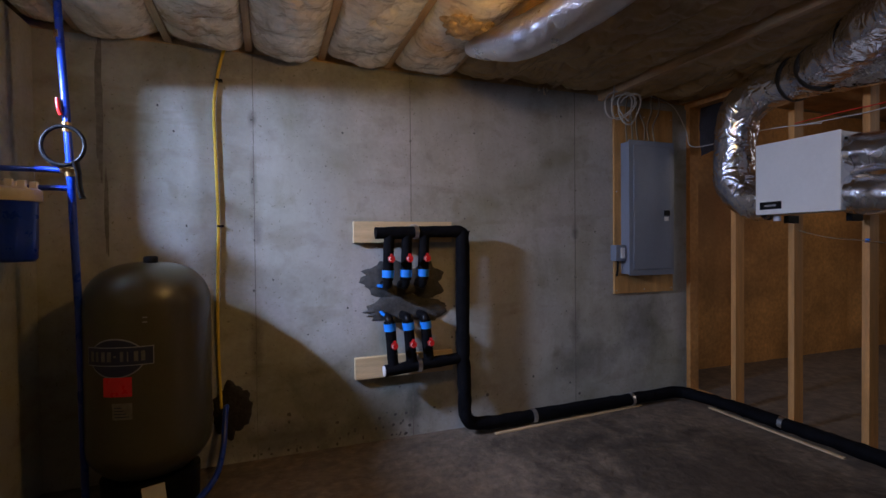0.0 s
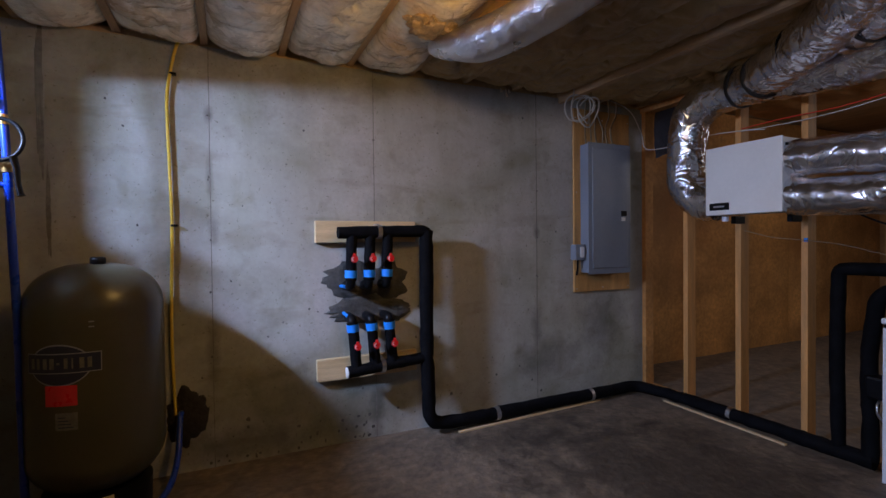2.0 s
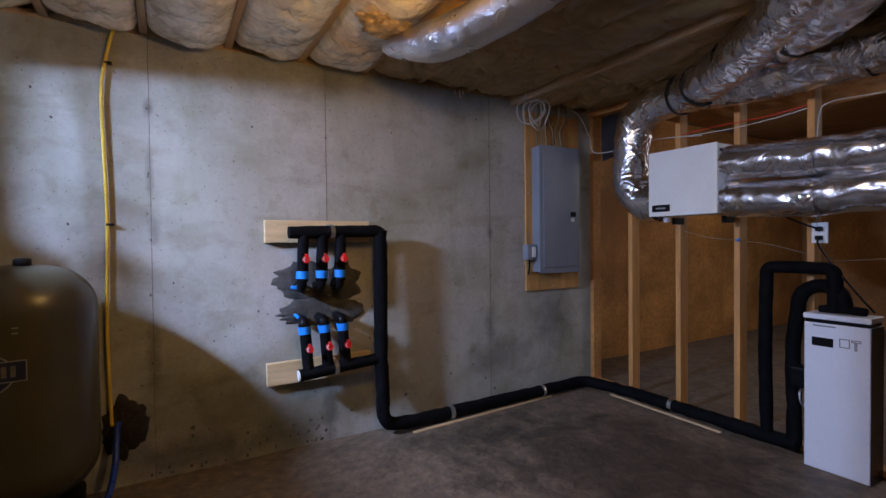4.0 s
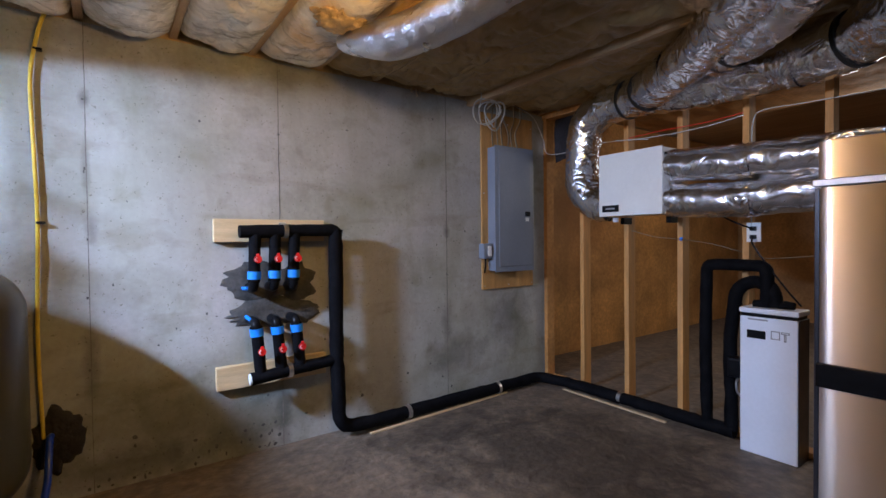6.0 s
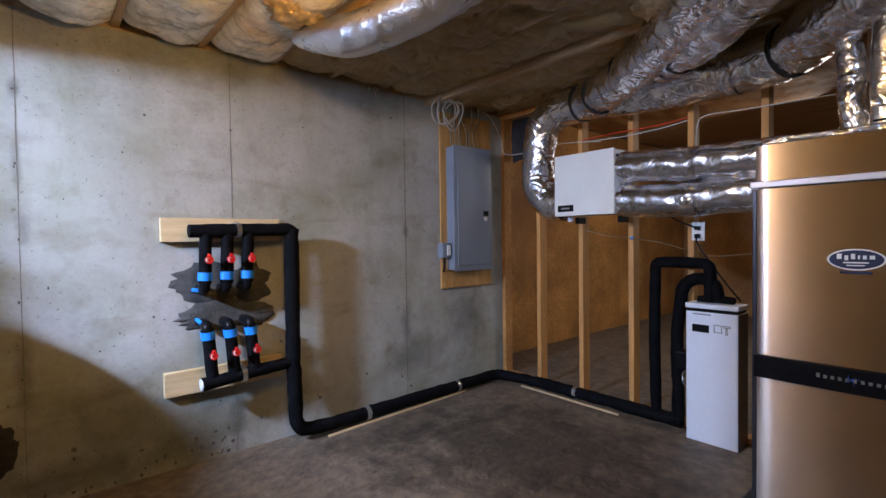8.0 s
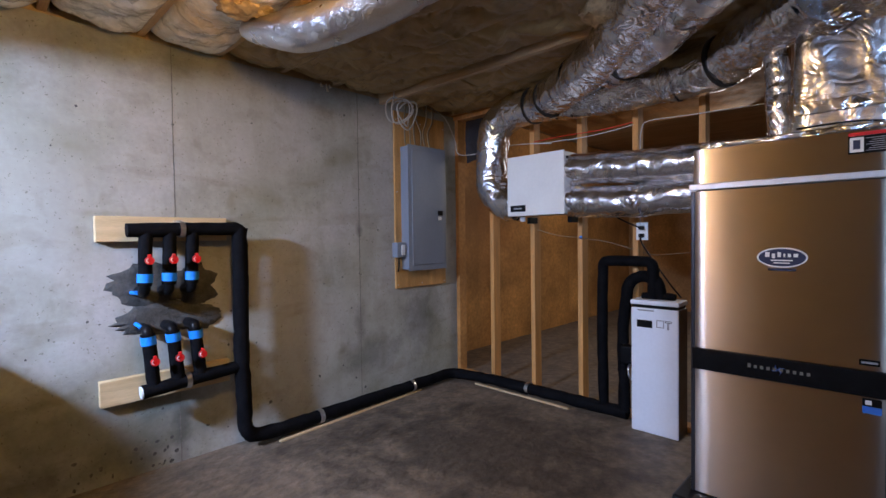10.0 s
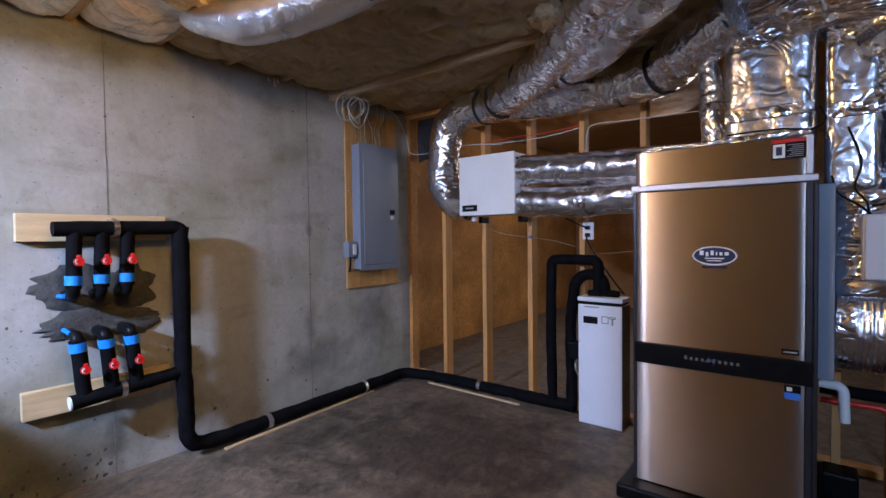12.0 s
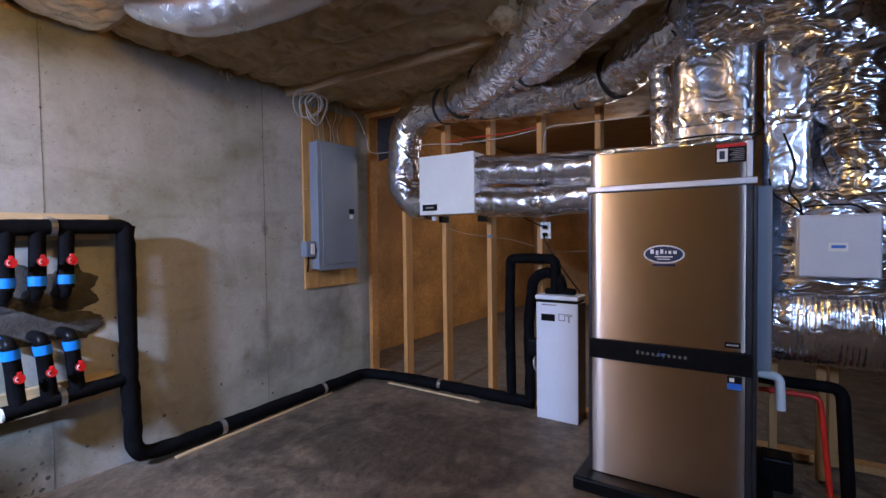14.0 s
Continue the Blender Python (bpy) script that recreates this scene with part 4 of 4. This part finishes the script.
foil_box("return_boot", (2.475, -1.0, 0.98), (2.90, -0.066, 1.42), 0.03, "foil-wrapped return air boot beside the heat pump", 31.0, 0.010, FOIL_ROUGH)
duct([(2.675, -0.075, 0.86), (2.675, -0.3, 0.855), (2.675, -0.6, 0.86), (2.675, -1.0, 0.86)], lambda u: 0.205 + 0.0016 * math.sin(u * 283), "ribbed foil duct below the control box", 41.0, FOIL_FLAT, 0.008, 6.0, tapes=(0.03,), step=0.004)
control = thing("control_box", "pale grey plastic zone control box on the return duct", "control box")
boxed("body", (2.415, -0.408, 1.058), (2.475, -0.142, 1.312), CONTROL, control, bevel=0.008)
control_cover = boxed("cover", (2.402, -0.404, 1.062), (2.4148, -0.150, 1.306), CONTROL, control, bevel=0.006)
boxed("label_plate", (2.4005, -0.305, 1.165), (2.4018, -0.245, 1.20), PRINT_WHITE, control_cover, "", 0)
boxed("print_bar", (2.399, -0.298, 1.178), (2.4003, -0.254, 1.190), PRINT_BLUE, control_cover, "blue print", 0)
for pts in ([(2.43, -0.16, 1.31), (2.42, -0.155, 1.36), (2.44, -0.12, 1.42), (2.45, -0.14, 1.52), (2.46, -0.10, 1.66)],
            [(2.43, -0.17, 1.31), (2.41, -0.13, 1.35), (2.43, -0.07, 1.40), (2.42, -0.05, 1.47)],
            [(2.43, -0.37, 1.31), (2.42, -0.33, 1.345), (2.42, -0.24, 1.35), (2.43, -0.17, 1.345)]):
    tagged(tube("control_wire", pts, 0.004, BLACK), "thin black control wire", "wire", "control wires")
tagged(tube("control_wire", [(2.36, 0.30, 1.665), (2.40, 0.2, 1.675), (2.42, 0.1, 1.675), (2.41, 0.01, 1.66), (2.43, -0.03, 1.70), (2.46, -0.01, 1.76)], 0.004, BLACK), "thin black control wire", "wire", "control wires")

run("drain_elbow", [(2.52, -0.02, 0.615), (2.50, -0.095, 0.615), (2.50, -0.10, 0.47)], 0.019, PLASTIC_WHITE, tagged(new("condensate_drain"), "white plastic condensate drain elbow", "drain pipe"), corner=0.03)
tagged(run("coolant_hose", [(2.66, -0.02, 0.56), (2.66, -0.13, 0.555), (2.66, -0.325, 0.555), (2.64, -0.35, 0.03)], 0.026, FOAM, corner=0.05), "black insulated hose curving to the floor", "hose")
tagged(run("red_pipe", [(2.68, -0.02, 0.50), (2.68, -0.14, 0.50), (2.68, -0.25, 0.50), (2.66, -0.29, 0.05)], 0.012, PEX_RED, corner=0.04), "red plastic tube bending down to the floor", "pipe")
tagged(boxed("wood_post", (2.86, -0.10, 0.001), (2.90, -0.065, 0.64), STUD), "short wooden post under the return duct", "post")
tagged(boxed("wood_post", (2.96, -0.30, 0.001), (3.0, -0.26, 0.64), STUD), "short wooden post under the return duct", "post")
tagged(boxed("floor_block", (2.72, -0.16, 0.001), (2.86, -0.03, 0.16), BLACK, bevel=0.012), "low black block on the floor", "block")
tagged(run("floor_fitting", [(2.66, -0.30, 0.0), (2.66, -0.30, 0.07)], 0.03, COPPER), "brass pipe fitting on the floor", "fitting")

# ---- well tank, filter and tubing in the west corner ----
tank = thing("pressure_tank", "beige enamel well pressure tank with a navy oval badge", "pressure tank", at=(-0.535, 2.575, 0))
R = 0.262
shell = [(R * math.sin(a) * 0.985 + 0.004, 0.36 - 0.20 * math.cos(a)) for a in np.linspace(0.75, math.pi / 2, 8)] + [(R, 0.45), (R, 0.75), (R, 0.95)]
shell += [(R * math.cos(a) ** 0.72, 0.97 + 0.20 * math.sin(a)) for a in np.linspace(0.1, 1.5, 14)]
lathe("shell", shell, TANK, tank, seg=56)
lathe("base_ring", [(0.19, 0.0), (0.20, 0.01), (0.205, 0.18), (0.18, 0.19)], BLACK, tank, "black plastic base")
lathe("air_valve_cap", [(0.028, 1.165), (0.03, 1.17), (0.03, 1.192), (0.024, 1.198)], BLACK, tank, "black valve cap", (0.02, -0.05, 0))


def on_tank(name, a0, a1, z0, z1, out, mat, label="", shape=None, n=20, parent=None):
    """A decal bent round the tank; angles in degrees from its front."""
    def fn(u, v):
        if shape == "oval":
            t = math.pi * (u - 0.5)
            a, half = (a0 + a1) / 2 + (a1 - a0) / 2 * math.sin(t), math.cos(t)
            z = (z0 + z1) / 2 + (v - 0.5) * (z1 - z0) * max(0.02, half)
        else:
            a, z = a0 + (a1 - a0) * u, z0 + (z1 - z0) * v
        a = radians(a - 90 - 16)
        return Vector(((R + out) * math.cos(a), (R + out) * math.sin(a), z))
    return sheet(name, fn, n, 6, mat, parent or tank, label)


on_tank("badge_rim", -26, 24, 0.690, 0.858, 0.0012, SILVER_PRINT, "", "oval")
badge = on_tank("badge", -25, 23, 0.696, 0.852, 0.0022, NAVY, "navy oval badge", "oval")
on_tank("badge_banner", -29, 31, 0.742, 0.822, 0.0032, SILVER_PRINT, parent=badge)
on_tank("banner_field", -28.2, 30.2, 0.746, 0.818, 0.0042, NAVY, parent=badge)
for k, (w, tall) in enumerate(((3.2, 1), (2.6, 1), (3.4, 1), (3.6, 1), (2.4, 0.2), (2.8, 1), (1.2, 1), (3.4, 1), (3.2, 1))):
    on_tank("print_bar", -24 + 5.6 * k, -24 + 5.6 * k + w, 0.782 - 0.021 * tall, 0.782 + 0.021 * tall, 0.0052, FADED, n=3, parent=badge)
on_tank("red_label", -12, 13, 0.612, 0.694, 0.0016, RED, "red warning label")
paper_label = on_tank("paper_label", -4, 13, 0.515, 0.585, 0.0016, FADED, "small dark paper label")
for k in range(4):
    on_tank("print_bar", -2, 10 - 2 * k, 0.525 + 0.013 * k, 0.529 + 0.013 * k, 0.0026, NAVY, n=3, parent=paper_label)
on_tank("spec_bar", 22, 26, 0.92, 0.925, 0.0016, SILVER_PRINT, n=3)
on_tank("spec_bar", 22, 26, 0.94, 0.945, 0.0016, SILVER_PRINT, n=3)
bm = box(bmesh.new(), (-0.045, -0.001, 0), (0.045, 0.001, 0.13), 0)
bm.transform(pose(-0.47, 2.33, 0.075, -12, 0, 0) @ pose(0, 0, 0, 0, -8, 0))
tagged(part("paper_tag", bm, PAPER), "cream paper tag leaning at the tank's base", "tag")

filt = thing("water_filter", "blue water filter housing with a cream cap", "water filter", at=(-0.985, 2.42, 0))
lathe("housing", [(0.070, 1.185), (0.083, 1.20), (0.086, 1.28), (0.088, 1.425), (0.092, 1.432)], PEX_BLUE, filt)
lathe("cap", [(0.098, 1.432), (0.102, 1.437), (0.102, 1.478), (0.09, 1.486), (0.05, 1.492), (0.05, 1.512), (0.02, 1.516)], CREAM, filt, "cream plastic cap")
for dx, dy in ((0.05, -0.03), (0.02, -0.06), (-0.03, -0.05), (0.07, 0.02)):
    boxed("cap_rib", (dx - 0.014, dy - 0.010, 1.484), (dx + 0.014, dy + 0.010, 1.518), CREAM, filt)
tubing = thing("water_tubing", "blue plastic water tubing with brass fittings", "water pipe")
run("riser", [(-0.832, 2.45, 2.42), (-0.822, 2.45, 2.2), (-0.800, 2.45, 1.77), (-0.792, 2.45, 1.58), (-0.772, 2.45, 0.95), (-0.765, 2.46, 0.12)], 0.015, PEX_BLUE, tubing, corner=0.05)
run("branch", [(-0.795, 2.45, 1.572), (-1.07, 2.45, 1.572)], 0.012, PEX_BLUE, tubing)
run("branch", [(-0.790, 2.45, 1.495), (-0.94, 2.45, 1.495)], 0.012, PEX_BLUE, tubing)
run("fitting", [(-0.825, 2.45, 1.572), (-0.775, 2.45, 1.572)], 0.017, COPPER, tubing, "brass tee")
run("fitting", [(-0.797, 2.45, 1.60), (-0.793, 2.45, 1.545)], 0.018, COPPER, tubing, "brass tee")
run("fitting", [(-0.803, 2.45, 1.775), (-0.801, 2.45, 1.735)], 0.018, COPPER, tubing, "brass coupling")
run("fitting", [(-0.826, 2.45, 2.16), (-0.825, 2.45, 2.13)], 0.016, COPPER, tubing, "brass coupling")
run("shutoff_handle", [(-0.815, 2.43, 1.80), (-0.822, 2.425, 1.83), (-0.826, 2.43, 1.87)], 0.008, RED, tubing, "red shut-off handle")
wrench = thing("filter_wrench", "black ring-shaped filter wrench hung on the pipe", "filter wrench")
cy = 2.425
pts = [Vector((-0.808 + 0.076 * math.cos(a), cy + 0.01 * math.sin(a), 1.672 + 0.084 * math.sin(a))) for a in np.linspace(0, 2 * math.pi, 40)]
part("ring", sweep(bmesh.new(), pts, 0.0085, 10), BLACK, wrench, "", True)
part("handle", sweep(bmesh.new(), [Vector(p) for p in ((-0.765, cy, 1.605), (-0.755, cy, 1.56), (-0.752, cy, 1.50), (-0.745, cy, 1.46), (-0.742, cy, 1.45))], lambda u: 0.026 - 0.008 * math.sin(u * 3.1), 12, flat=0.5), BLACK, wrench, "", True)

tagged(tube("gas_tubing", [(-0.205, 2.93, 2.36), (-0.225, 2.90, 2.31), (-0.255, 2.895, 2.17), (-0.275, 2.90, 2.0), (-0.268, 2.90, 1.66), (-0.262, 2.90, 1.35), (-0.270, 2.90, 1.0), (-0.272, 2.90, 0.72), (-0.262, 2.90, 0.33)], 0.0085, YELLOW), "yellow plastic-coated tubing clipped down the wall", "tubing")
for x, z in ((-0.250, 2.16), (-0.255, 1.35)):
    tagged(boxed("tube_clip", (x - 0.012, YA - 0.034, z - 0.006), (x + 0.022, YA - 0.002, z + 0.006), BLACK), "small dark clip on the yellow tubing", "clip", "tube clips")
tagged(part("sealant_patch", splat(bmesh.new(), -0.215, 0.30, YA - 0.0008, 0.095, 0.165, 17.0, 0.02), SEALANT, None, "", True), "dark sealant smeared round a pipe hole", "sealant patch", kind="structure")
tagged(tube("blue_hose", [(-0.235, YA + 0.01, 0.33), (-0.235, 2.84, 0.34), (-0.237, 2.80, 0.27), (-0.240, 2.72, 0.17), (-0.265, 2.58, 0.09), (-0.34, 2.44, 0.05), (-0.44, 2.32, 0.03), (-0.62, 2.20, 0.022), (-0.78, 2.22, 0.02)], 0.015, PEX_BLUE), "blue water hose running from wall to tank", "hose")
